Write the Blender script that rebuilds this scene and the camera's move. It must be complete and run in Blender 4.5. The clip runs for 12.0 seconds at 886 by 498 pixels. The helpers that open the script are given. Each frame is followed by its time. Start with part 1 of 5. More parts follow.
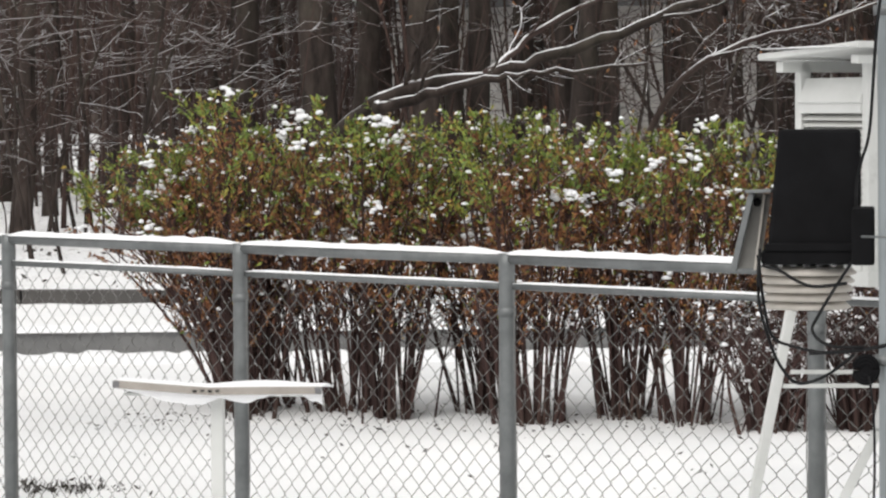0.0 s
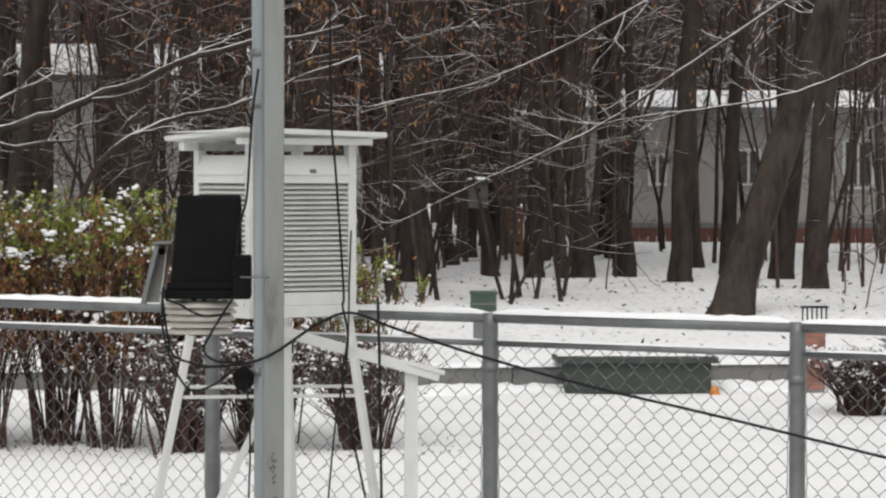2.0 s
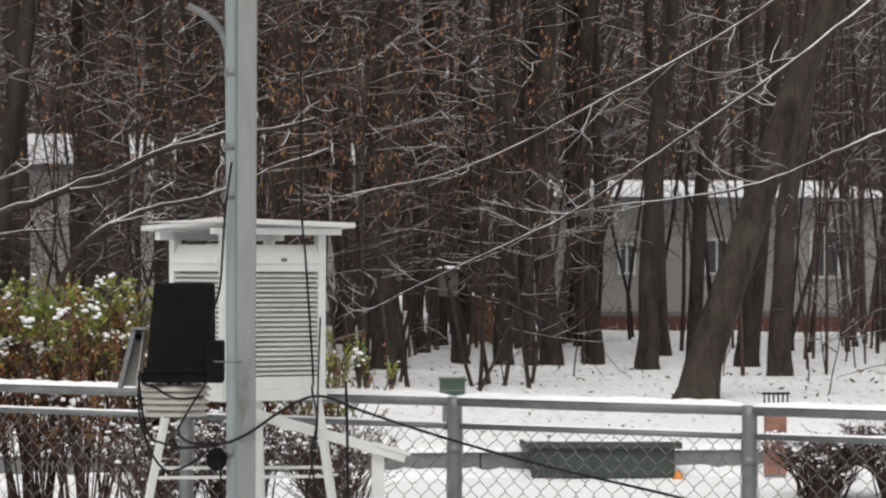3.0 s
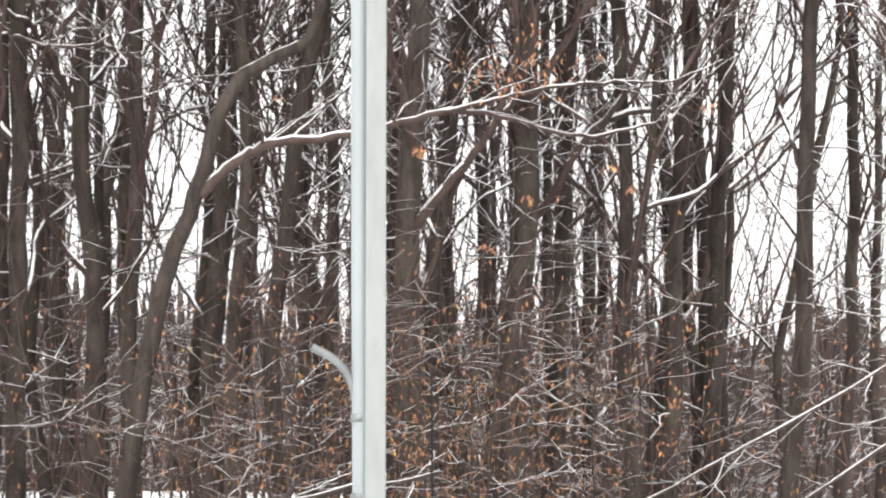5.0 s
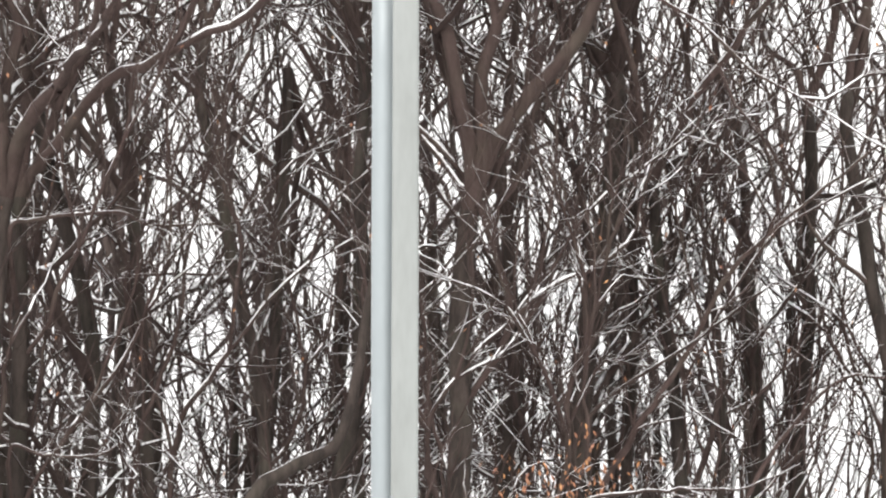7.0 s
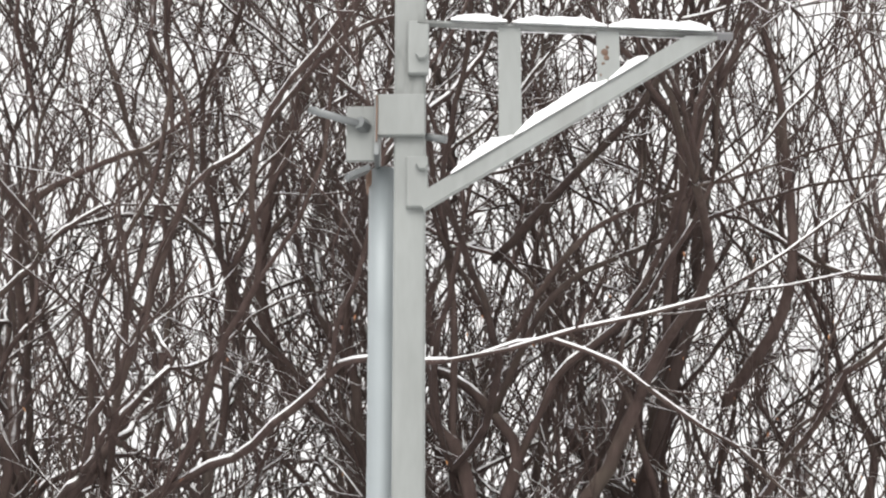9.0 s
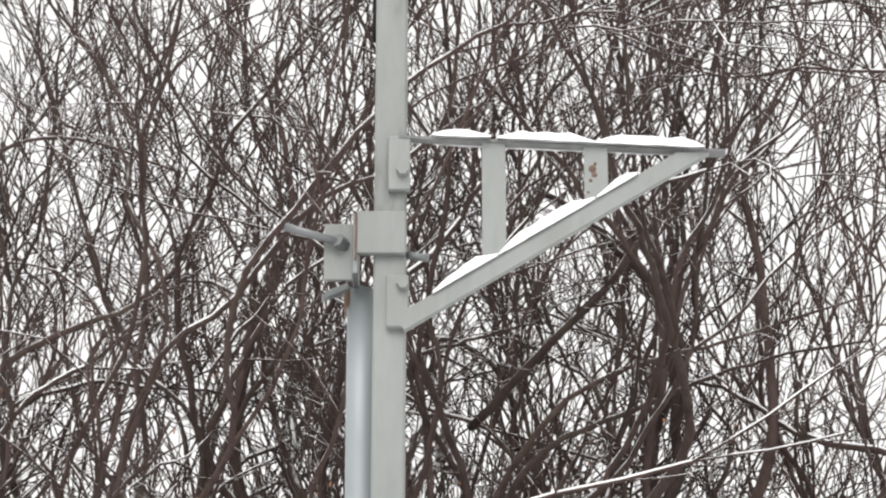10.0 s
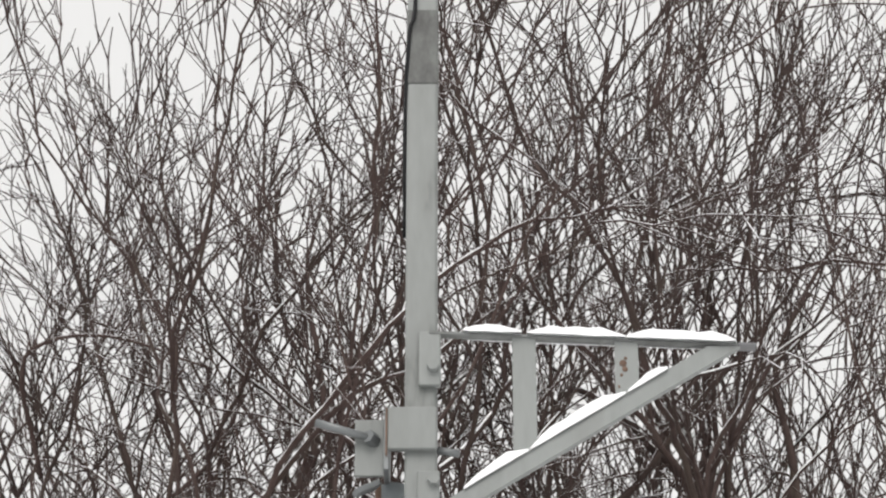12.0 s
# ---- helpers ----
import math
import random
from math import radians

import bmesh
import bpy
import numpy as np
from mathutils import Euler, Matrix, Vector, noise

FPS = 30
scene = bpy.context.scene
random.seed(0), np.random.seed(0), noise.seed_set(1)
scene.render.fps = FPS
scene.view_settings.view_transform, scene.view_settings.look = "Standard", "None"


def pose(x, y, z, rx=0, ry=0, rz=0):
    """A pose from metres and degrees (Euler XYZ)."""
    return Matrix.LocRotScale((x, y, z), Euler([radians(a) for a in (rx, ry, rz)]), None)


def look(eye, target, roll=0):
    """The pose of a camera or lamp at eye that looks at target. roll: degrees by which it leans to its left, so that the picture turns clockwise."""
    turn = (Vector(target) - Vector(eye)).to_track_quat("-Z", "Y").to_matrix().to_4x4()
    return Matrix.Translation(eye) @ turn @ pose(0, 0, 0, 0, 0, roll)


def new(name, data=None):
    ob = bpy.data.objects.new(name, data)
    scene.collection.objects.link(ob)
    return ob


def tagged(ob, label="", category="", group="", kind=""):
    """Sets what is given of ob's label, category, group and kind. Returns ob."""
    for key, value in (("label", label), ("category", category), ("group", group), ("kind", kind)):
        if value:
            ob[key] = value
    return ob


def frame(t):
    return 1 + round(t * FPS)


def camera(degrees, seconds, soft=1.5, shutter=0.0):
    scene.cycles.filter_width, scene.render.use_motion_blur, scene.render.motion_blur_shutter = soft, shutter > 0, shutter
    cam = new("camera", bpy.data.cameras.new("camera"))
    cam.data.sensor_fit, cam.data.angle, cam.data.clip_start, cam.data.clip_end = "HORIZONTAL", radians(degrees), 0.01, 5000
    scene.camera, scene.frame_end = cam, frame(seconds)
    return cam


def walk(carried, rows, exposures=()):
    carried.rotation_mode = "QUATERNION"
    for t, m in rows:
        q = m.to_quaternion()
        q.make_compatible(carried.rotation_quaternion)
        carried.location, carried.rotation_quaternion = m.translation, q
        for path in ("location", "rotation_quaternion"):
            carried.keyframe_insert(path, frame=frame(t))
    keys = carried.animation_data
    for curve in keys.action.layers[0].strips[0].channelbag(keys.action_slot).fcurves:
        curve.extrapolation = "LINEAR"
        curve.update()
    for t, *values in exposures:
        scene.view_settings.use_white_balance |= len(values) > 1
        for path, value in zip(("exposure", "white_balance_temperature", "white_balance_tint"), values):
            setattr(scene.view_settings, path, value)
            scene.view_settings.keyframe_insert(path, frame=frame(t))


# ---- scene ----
from collections import namedtuple

cam = camera(16.0, 12.0, soft=2.3)
EYE = 1.65
ROWS = [
    (0.0, -0.184, 1.993, 8.034, -2.661, -0.391),
    (0.5, -0.150, 1.476, 5.200, -2.572, -0.229),
    (1.0, 0.016, 0.928, 2.769, -2.322, 0.119),
    (1.5, 0.053, 0.032, -0.000, -1.978, 0.026),
    (2.0, 0.045, -0.839, -2.251, -1.382, 0.103),
    (2.5, 0.052, -1.258, -2.840, -0.628, 0.146),
    (2.7, 0.065, -1.306, -2.841, -0.356, 0.171),
    (4.3, -0.009, -1.502, -1.215, 4.406, 0.004),
    (4.5, 0.009, -1.446, -0.964, 5.058, 0.005),
    (5.0, -0.001, -0.511, -0.611, 6.737, -0.000),
    (5.5, 0.003, 0.499, -0.477, 8.396, -0.011),
    (6.0, 0.002, 1.383, -0.396, 10.622, 0.026),
    (6.5, 0.003, 2.080, -0.126, 12.923, -0.028),
    (7.0, -0.000, 2.579, 0.128, 15.295, 0.001),
    (7.5, 0.000, 3.176, 0.406, 17.564, 0.001),
    (7.7, -0.005, 3.376, 0.518, 18.507, 0.002),
    (9.3, 0.013, 4.580, 0.461, 25.406, -0.003),
    (9.5, 0.005, 4.620, 0.276, 25.901, -0.003),
    (10.0, -0.004, 4.800, 0.002, 27.811, -0.004),
    (10.5, -0.004, 4.867, 0.238, 28.672, 0.003),
    (11.0, -0.005, 4.866, 0.557, 28.786, 0.007),
    (11.5, -0.004, 4.862, 0.395, 29.512, -0.004),
    (12.0, -0.002, 4.800, 0.655, 31.360, 0.005),
]
walk(cam, [(t, pose(x, y, EYE, 90 + pitch, 0, yaw) @ pose(0, 0, 0, 0, 0, roll)) for t, x, y, yaw, pitch, roll in ROWS],
     [(0.0, 0.37), (2.7, 0.12), (4.3, 1.46), (5.0, 1.68), (6.0, 1.5), (7.7, 1.28), (9.3, 0.96), (11.0, 0.73), (12.0, 0.55)])

# ---- light: a bright overcast winter sky ----
world = bpy.data.worlds.new("overcast_sky")
scene.world = world
world.use_nodes = True
wn, wl = world.node_tree.nodes, world.node_tree.links
wn.clear()
sky = wn.new("ShaderNodeTexSky")
sky.sky_type, sky.sun_disc = "NISHITA", False
sky.sun_elevation, sky.sun_rotation, sky.air_density, sky.dust_density = radians(49), radians(200), 1.0, 4.0
grey = wn.new("ShaderNodeHueSaturation")
grey.inputs["Saturation"].default_value, grey.inputs["Value"].default_value = 0.12, 0.1
cloud = wn.new("ShaderNodeMix")
cloud.data_type = "RGBA"
cloud.inputs["Factor"].default_value = 0.85
cloud.inputs["B"].default_value = (0.995, 0.985, 0.972, 1)
back = wn.new("ShaderNodeBackground")
back.inputs["Strength"].default_value = 0.68
wout = wn.new("ShaderNodeOutputWorld")
wl.new(sky.outputs["Color"], grey.inputs["Color"])
wl.new(grey.outputs["Color"], cloud.inputs["A"])
wl.new(cloud.outputs["Result"], back.inputs["Color"])
wl.new(back.outputs["Background"], wout.inputs["Surface"])
sun = new("sun", bpy.data.lights.new("sun", "SUN"))
sun.data.energy, sun.data.angle, sun.data.color = 1.45, radians(45), (1.0, 0.97, 0.93)
sun.matrix_world = look((-4, -8, 17), (0, 6, 0))


# ---- materials ----
def graph(name):
    m = bpy.data.materials.new(name)
    m.use_nodes = True
    n, l = m.node_tree.nodes, m.node_tree.links
    return m, n, l, n["Principled BSDF"]


def noisy(n, l, scale, detail=4.0, rough=0.6, stretch=None):
    tex = n.new("ShaderNodeTexNoise")
    tex.inputs["Scale"].default_value, tex.inputs["Detail"].default_value, tex.inputs["Roughness"].default_value = scale, detail, rough
    co = n.new("ShaderNodeTexCoord")
    if stretch:
        mp = n.new("ShaderNodeMapping")
        mp.inputs["Scale"].default_value = stretch
        l.new(co.outputs["Object"], mp.inputs["Vector"])
        l.new(mp.outputs["Vector"], tex.inputs["Vector"])
    else:
        l.new(co.outputs["Object"], tex.inputs["Vector"])
    return tex.outputs["Fac"]


def ramp(n, l, fac, stops):
    r = n.new("ShaderNodeValToRGB")
    while len(r.color_ramp.elements) < len(stops):
        r.color_ramp.elements.new(0.5)
    for e, (p, c) in zip(r.color_ramp.elements, stops):
        e.position, e.color = p, (*c, 1)
    l.new(fac, r.inputs["Fac"])
    return r.outputs["Color"]


def blend(n, l, fac, a, b):
    m = n.new("ShaderNodeMix")
    m.data_type = "RGBA"
    for src, key in ((fac, "Factor"), (a, "A"), (b, "B")):
        if isinstance(src, (tuple, float)):
            m.inputs[key].default_value = (*src, 1) if isinstance(src, tuple) else src
        else:
            l.new(src, m.inputs[key])
    return m.outputs["Result"]


def relief(n, l, bsdf, height, strength, distance):
    b = n.new("ShaderNodeBump")
    b.inputs["Strength"].default_value, b.inputs["Distance"].default_value = strength, distance
    l.new(height, b.inputs["Height"])
    l.new(b.outputs["Normal"], bsdf.inputs["Normal"])


def upward(n, l, low, high, wobble, scale):
    """0 on sides and undersides, 1 on faces that look up, with an uneven edge."""
    geo = n.new("ShaderNodeNewGeometry")
    sep = n.new("ShaderNodeSeparateXYZ")
    l.new(geo.outputs["Normal"], sep.inputs["Vector"])
    mad = n.new("ShaderNodeMath")
    mad.operation = "MULTIPLY_ADD"
    l.new(noisy(n, l, scale, 3.0), mad.inputs[0])
    mad.inputs[1].default_value = wobble
    l.new(sep.outputs["Z"], mad.inputs[2])
    mr = n.new("ShaderNodeMapRange")
    mr.inputs["From Min"].default_value, mr.inputs["From Max"].default_value = low + wobble / 2, high + wobble / 2
    l.new(mad.outputs["Value"], mr.inputs["Value"])
    return mr.outputs["Result"]


def plain(name, stops, scale, rough=0.6, metal=0.0, bump=0.15, dist=0.002, stretch=None, spread=0.0):
    m, n, l, b = graph(name)
    col = ramp(n, l, noisy(n, l, scale, 5.0, 0.65, stretch), stops)
    if spread:
        info = n.new("ShaderNodeObjectInfo")
        hs = n.new("ShaderNodeHueSaturation")
        mr = n.new("ShaderNodeMapRange")
        mr.inputs["To Min"].default_value, mr.inputs["To Max"].default_value = 1 - spread, 1 + spread
        l.new(info.outputs["Random"], mr.inputs["Value"])
        l.new(mr.outputs["Result"], hs.inputs["Value"])
        l.new(col, hs.inputs["Color"])
        col = hs.outputs["Color"]
    l.new(col, b.inputs["Base Color"])
    b.inputs["Roughness"].default_value, b.inputs["Metallic"].default_value = rough, metal
    relief(n, l, b, noisy(n, l, scale * 6, 4.0, 0.6, stretch), bump, dist)
    return m


def snow_material():
    m, n, l, b = graph("snow")
    col = ramp(n, l, noisy(n, l, 3.0, 6.0), [(0.3, (0.83, 0.84, 0.86)), (0.7, (0.9, 0.9, 0.91))])
    l.new(col, b.inputs["Base Color"])
    b.inputs["Roughness"].default_value = 0.8
    b.inputs["Specular IOR Level"].default_value = 0.2
    relief(n, l, b, noisy(n, l, 9.0, 8.0, 0.7), 0.5, 0.03)
    return m


def ground_material():
    """Fresh thin snow with bits of leaf litter showing through under the trees."""
    m, n, l, b = graph("snowy_ground")
    base = ramp(n, l, noisy(n, l, 0.9, 8.0, 0.65), [(0.3, (0.83, 0.84, 0.855)), (0.65, (0.92, 0.92, 0.925))])
    litter = ramp(n, l, noisy(n, l, 11.0, 6.0, 0.75), [(0.575, (0, 0, 0)), (0.62, (1, 1, 1))])
    co = n.new("ShaderNodeTexCoord")
    sep = n.new("ShaderNodeSeparateXYZ")
    l.new(co.outputs["Object"], sep.inputs["Vector"])
    far = n.new("ShaderNodeMapRange")
    far.inputs["From Min"].default_value, far.inputs["From Max"].default_value = 23.5, 26.5
    far.inputs["To Max"].default_value = 0.85
    l.new(sep.outputs["Y"], far.inputs["Value"])
    both = n.new("ShaderNodeMath")
    both.operation = "MULTIPLY"
    l.new(litter, both.inputs[0])
    l.new(far.outputs["Result"], both.inputs[1])
    col = blend(n, l, both.outputs["Value"], base, (0.13, 0.095, 0.075))
    l.new(col, b.inputs["Base Color"])
    b.inputs["Roughness"].default_value = 0.85
    b.inputs["Specular IOR Level"].default_value = 0.15
    relief(n, l, b, noisy(n, l, 7.0, 9.0, 0.72), 0.5, 0.045)
    return m


def bark_material(name, dark, light, snow_low, snow_high, wobble, bump=0.6):
    m, n, l, b = graph(name)
    col = ramp(n, l, noisy(n, l, 9.0, 8.0, 0.75, (1.0, 1.0, 0.22)), [(0.34, dark), (0.57, tuple(0.5 * (a + c) for a, c in zip(dark, light))), (0.75, light)])
    moss = ramp(n, l, noisy(n, l, 1.7, 5.0, 0.6), [(0.5, (0, 0, 0)), (0.72, (0.4, 0.4, 0.4))])
    col = blend(n, l, moss, col, tuple(c * k for c, k in zip(light, (0.95, 1.18, 1.0))))
    info = n.new("ShaderNodeObjectInfo")
    hs = n.new("ShaderNodeHueSaturation")
    mr = n.new("ShaderNodeMapRange")
    mr.inputs["To Min"].default_value, mr.inputs["To Max"].default_value = 0.75, 1.3
    l.new(info.outputs["Random"], mr.inputs["Value"])
    l.new(mr.outputs["Result"], hs.inputs["Value"])
    l.new(col, hs.inputs["Color"])
    col = blend(n, l, upward(n, l, snow_low, snow_high, wobble, 2.2), hs.outputs["Color"], (0.84, 0.85, 0.87))
    l.new(col, b.inputs["Base Color"])
    b.inputs["Roughness"].default_value = 0.9
    b.inputs["Specular IOR Level"].default_value = 0.2
    relief(n, l, b, noisy(n, l, 26.0, 6.0, 0.7, (1.0, 1.0, 0.2)), bump, 0.012)
    return m


def leaf_material(name, stops, rough=0.55):
    m, n, l, b = graph(name)
    geo = n.new("ShaderNodeNewGeometry")
    l.new(ramp(n, l, geo.outputs["Random Per Island"], stops), b.inputs["Base Color"])
    b.inputs["Roughness"].default_value = rough
    b.inputs["Subsurface Weight"].default_value = 0.0
    return m


SNOW = snow_material()
GROUND = ground_material()
BARK = bark_material("bark", (0.013, 0.0098, 0.0086), (0.080, 0.062, 0.054), 0.72, 0.9, 0.5)
TWIG = bark_material("twig_bark", (0.033, 0.022, 0.0193), (0.088, 0.061, 0.055), 0.49, 0.75, 0.9, 0.3)
# Paler than the near twigs: distance haze put into the bark colour.
FARTWIG = bark_material("far_twig_bark_hazed", (0.056, 0.041, 0.038), (0.105, 0.079, 0.073), 0.6, 0.8, 0.8, 0.3)
BARE = bark_material("bare_twig_bark", (0.034, 0.021, 0.018), (0.092, 0.060, 0.051), 0.70, 0.94, 0.8, 0.3)
STEM = bark_material("shrub_stem", (0.036, 0.021, 0.019), (0.098, 0.058, 0.052), 0.62, 0.95, 0.9, 0.3)
GALV = plain("galvanised_steel", [(0.3, (0.125, 0.133, 0.135)), (0.7, (0.20, 0.211, 0.213))], 9.0, 0.5, 0.55, 0.2, 0.001)
WIRE = plain("chain_link_wire", [(0.3, (0.15, 0.15, 0.146)), (0.7, (0.26, 0.26, 0.25))], 20.0, 0.55, 0.4)
MASTPAINT = plain("grey_mast_paint", [(0.30, (0.08, 0.085, 0.079)), (0.40, (0.168, 0.178, 0.172)), (0.58, (0.209, 0.222, 0.216)), (0.8, (0.177, 0.184, 0.178))], 5.0, 0.5, 0.0, 0.25, 0.002, (1, 1, 0.25))
PIPE = plain("galvanised_pipe", [(0.25, (0.195, 0.218, 0.228)), (0.7, (0.27, 0.298, 0.31))], 4.0, 0.5, 0.15, 0.15, 0.001, (1, 1, 0.2))
WHITE = plain("weathered_white_paint", [(0.2, (0.42, 0.425, 0.41)), (0.42, (0.57, 0.58, 0.565)), (0.8, (0.64, 0.645, 0.635))], 7.0, 0.5, 0.0, 0.25, 0.002)
SLAT = plain("white_louvre_paint", [(0.2, (0.52, 0.53, 0.505)), (0.7, (0.64, 0.64, 0.62))], 9.0, 0.5, spread=0.04)
RIMWOOD = plain("weathered_board", [(0.25, (0.26, 0.235, 0.21)), (0.7, (0.36, 0.33, 0.30))], 10.0, 0.7)
CREAM = plain("aged_cream_plastic", [(0.2, (0.36, 0.335, 0.30)), (0.7, (0.50, 0.47, 0.43))], 14.0, 0.45)
BLACK = plain("matt_black_plastic", [(0.3, (0.004, 0.004, 0.0045)), (0.7, (0.008, 0.008, 0.009))], 8.0, 0.85, 0.0, 0.3, 0.003)
RUBBER = plain("black_cable", [(0.3, (0.008, 0.008, 0.009)), (0.7, (0.02, 0.02, 0.021))], 12.0, 0.6)
for _m in (BLACK, RUBBER):
    _m.node_tree.nodes["Principled BSDF"].inputs["Specular IOR Level"].default_value = 0.12
# Real stains on the mast sleeve; on the bracket arm, painted underside shade.
STAIN_AND_SHADE = plain("grey_steel_stain_and_shade", [(0.3, (0.06, 0.06, 0.058)), (0.5, (0.12, 0.125, 0.12)), (0.7, (0.20, 0.21, 0.205))], 11.0, 0.65, 0.0, 0.3, 0.002, (1, 1, 0.5))
RUST = plain("rusty_steel", [(0.25, (0.08, 0.046, 0.032)), (0.6, (0.15, 0.095, 0.068)), (0.8, (0.27, 0.25, 0.235))], 22.0, 0.8)
CONCRETE = plain("grey_concrete", [(0.25, (0.13, 0.13, 0.13)), (0.7, (0.20, 0.20, 0.198))], 3.0, 0.85, 0.0, 0.4, 0.004)
DARKSTONE = plain("wet_dark_stone", [(0.25, (0.045, 0.042, 0.04)), (0.7, (0.085, 0.08, 0.076))], 5.0, 0.85, 0.0, 0.4, 0.004)
GREEN = plain("dark_green_paint", [(0.25, (0.022, 0.030, 0.026)), (0.7, (0.045, 0.055, 0.049))], 5.0, 0.6)
BINGREEN = plain("bin_green_paint", [(0.25, (0.028, 0.055, 0.040)), (0.7, (0.055, 0.088, 0.066))], 8.0, 0.5)
ORANGE = plain("orange_plastic", [(0.3, (0.55, 0.19, 0.03)), (0.7, (0.70, 0.27, 0.05))], 9.0, 0.5)
REDBROWN = plain("red_brown_boards", [(0.3, (0.10, 0.038, 0.028)), (0.7, (0.17, 0.066, 0.048))], 6.0, 0.75)
PLASTER = plain("pale_plaster", [(0.25, (0.55, 0.53, 0.505)), (0.7, (0.68, 0.66, 0.635))], 1.2, 0.9, 0.0, 0.3, 0.006)
GREYPLASTER = plain("grey_plaster", [(0.25, (0.27, 0.258, 0.245)), (0.7, (0.36, 0.345, 0.328))], 1.2, 0.9, 0.0, 0.3, 0.006)
TRIMGREY = plain("grey_trim", [(0.3, (0.12, 0.12, 0.125)), (0.7, (0.18, 0.18, 0.185))], 3.0, 0.7)
BLUE = plain("blue_plastic_sheet", [(0.3, (0.10, 0.22, 0.42)), (0.6, (0.20, 0.36, 0.55)), (0.75, (0.75, 0.77, 0.8))], 6.0, 0.6)
WOOD = plain("weathered_brown_wood", [(0.3, (0.13, 0.065, 0.035)), (0.7, (0.24, 0.125, 0.07))], 9.0, 0.75, 0.0, 0.3, 0.002, (1, 1, 0.2))
BRICKRED = plain("faded_red_brick", [(0.3, (0.20, 0.09, 0.065)), (0.7, (0.31, 0.15, 0.11))], 12.0, 0.85, spread=0.15)
# Grey of the sensor's back plate; behind the louvres it paints gap shade.
INNER = plain("plate_grey_and_gap_shade", [(0.3, (0.16, 0.155, 0.145)), (0.7, (0.24, 0.235, 0.22))], 6.0, 0.8)
SOIL = plain("dark_wet_soil", [(0.3, (0.03, 0.028, 0.024)), (0.7, (0.09, 0.08, 0.07))], 14.0, 0.95, 0.0, 0.6, 0.02)
GREENLEAF = leaf_material("green_shrub_leaf", [(0.0, (0.10, 0.16, 0.03)), (0.5, (0.18, 0.25, 0.042)), (0.85, (0.28, 0.32, 0.05)), (1.0, (0.40, 0.27, 0.05))])
BROWNLEAF = leaf_material("brown_shrub_leaf", [(0.0, (0.12, 0.045, 0.024)), (0.5, (0.24, 0.092, 0.034)), (0.85, (0.33, 0.14, 0.045)), (1.0, (0.33, 0.22, 0.065))])
WITHERED = leaf_material("withered_dark_leaf", [(0.0, (0.05, 0.034, 0.032)), (0.6, (0.11, 0.075, 0.07)), (1.0, (0.19, 0.13, 0.11))])
DRYLEAF = leaf_material("dry_orange_leaf", [(0.0, (0.17, 0.068, 0.04)), (0.6, (0.27, 0.115, 0.05)), (1.0, (0.44, 0.21, 0.08))])
GLASS, _n, _l, _b = graph("window_glass")
_b.inputs["Base Color"].default_value, _b.inputs["Roughness"].default_value, _b.inputs["Metallic"].default_value = (0.06, 0.062, 0.065, 1), 0.15, 0.0

# ---- building blocks ----
BASE = {}


def thing(name, at, label, category, group="", kind=""):
    e = new(name)
    e.empty_display_size = 0.1
    e.location = at
    BASE[e.name] = Vector(at)
    return tagged(e, label, category, group, kind)


def part(name, bm, material, parent=None, label="", smooth=False):
    """Links a bmesh made in world coordinates as one mesh object, under a thing or a part."""
    me = bpy.data.meshes.new(name)
    base = BASE[parent.name] if parent else Vector((0, 0, 0))
    bm.transform(Matrix.Translation(-base))
    bm.to_mesh(me)
    bm.free()
    return link(name, me, material, parent, label, smooth, base)


def link(name, me, material, parent, label, smooth, base):
    for mt in material if isinstance(material, tuple) else (material,):
        me.materials.append(mt)
    if smooth:
        me.polygons.foreach_set("use_smooth", [True] * len(me.polygons))
    ob = new(name, me)
    if parent:
        ob.parent = parent
    BASE[ob.name] = base
    return tagged(ob, label)


def box(bm, x0, x1, y0, y1, z0, z1, m=None, bevel=0.0):
    made = bmesh.ops.create_cube(bm, size=1.0)["verts"]
    t = Matrix.Translation(((x0 + x1) / 2, (y0 + y1) / 2, (z0 + z1) / 2)) @ Matrix.Diagonal((x1 - x0, y1 - y0, z1 - z0, 1))
    bmesh.ops.transform(bm, verts=made, matrix=(m or Matrix()) @ t)
    if bevel:
        edges = list({e for v in made for e in v.link_edges})
        bmesh.ops.bevel(bm, geom=edges, offset=bevel, segments=2, affect="EDGES", profile=0.5)
    return bm


def solid(x0, x1, y0, y1, z0, z1, m=None, bevel=0.0):
    return box(bmesh.new(), x0, x1, y0, y1, z0, z1, m, bevel)


def bar(a, b, w, h, bevel=0.0, up=(0, 0, 1)):
    """A straight bar of section w x h from a to b."""
    a, b = Vector(a), Vector(b)
    d = (b - a).normalized()
    s = d.cross(Vector(up))
    s = s.normalized() if s.length > 1e-4 else Vector((1, 0, 0))
    u = s.cross(d)
    m = Matrix.Translation((a + b) / 2) @ Matrix((s, d, u)).transposed().to_4x4()
    L = (b - a).length / 2
    return solid(-w / 2, w / 2, -L, L, -h / 2, h / 2, m, bevel)


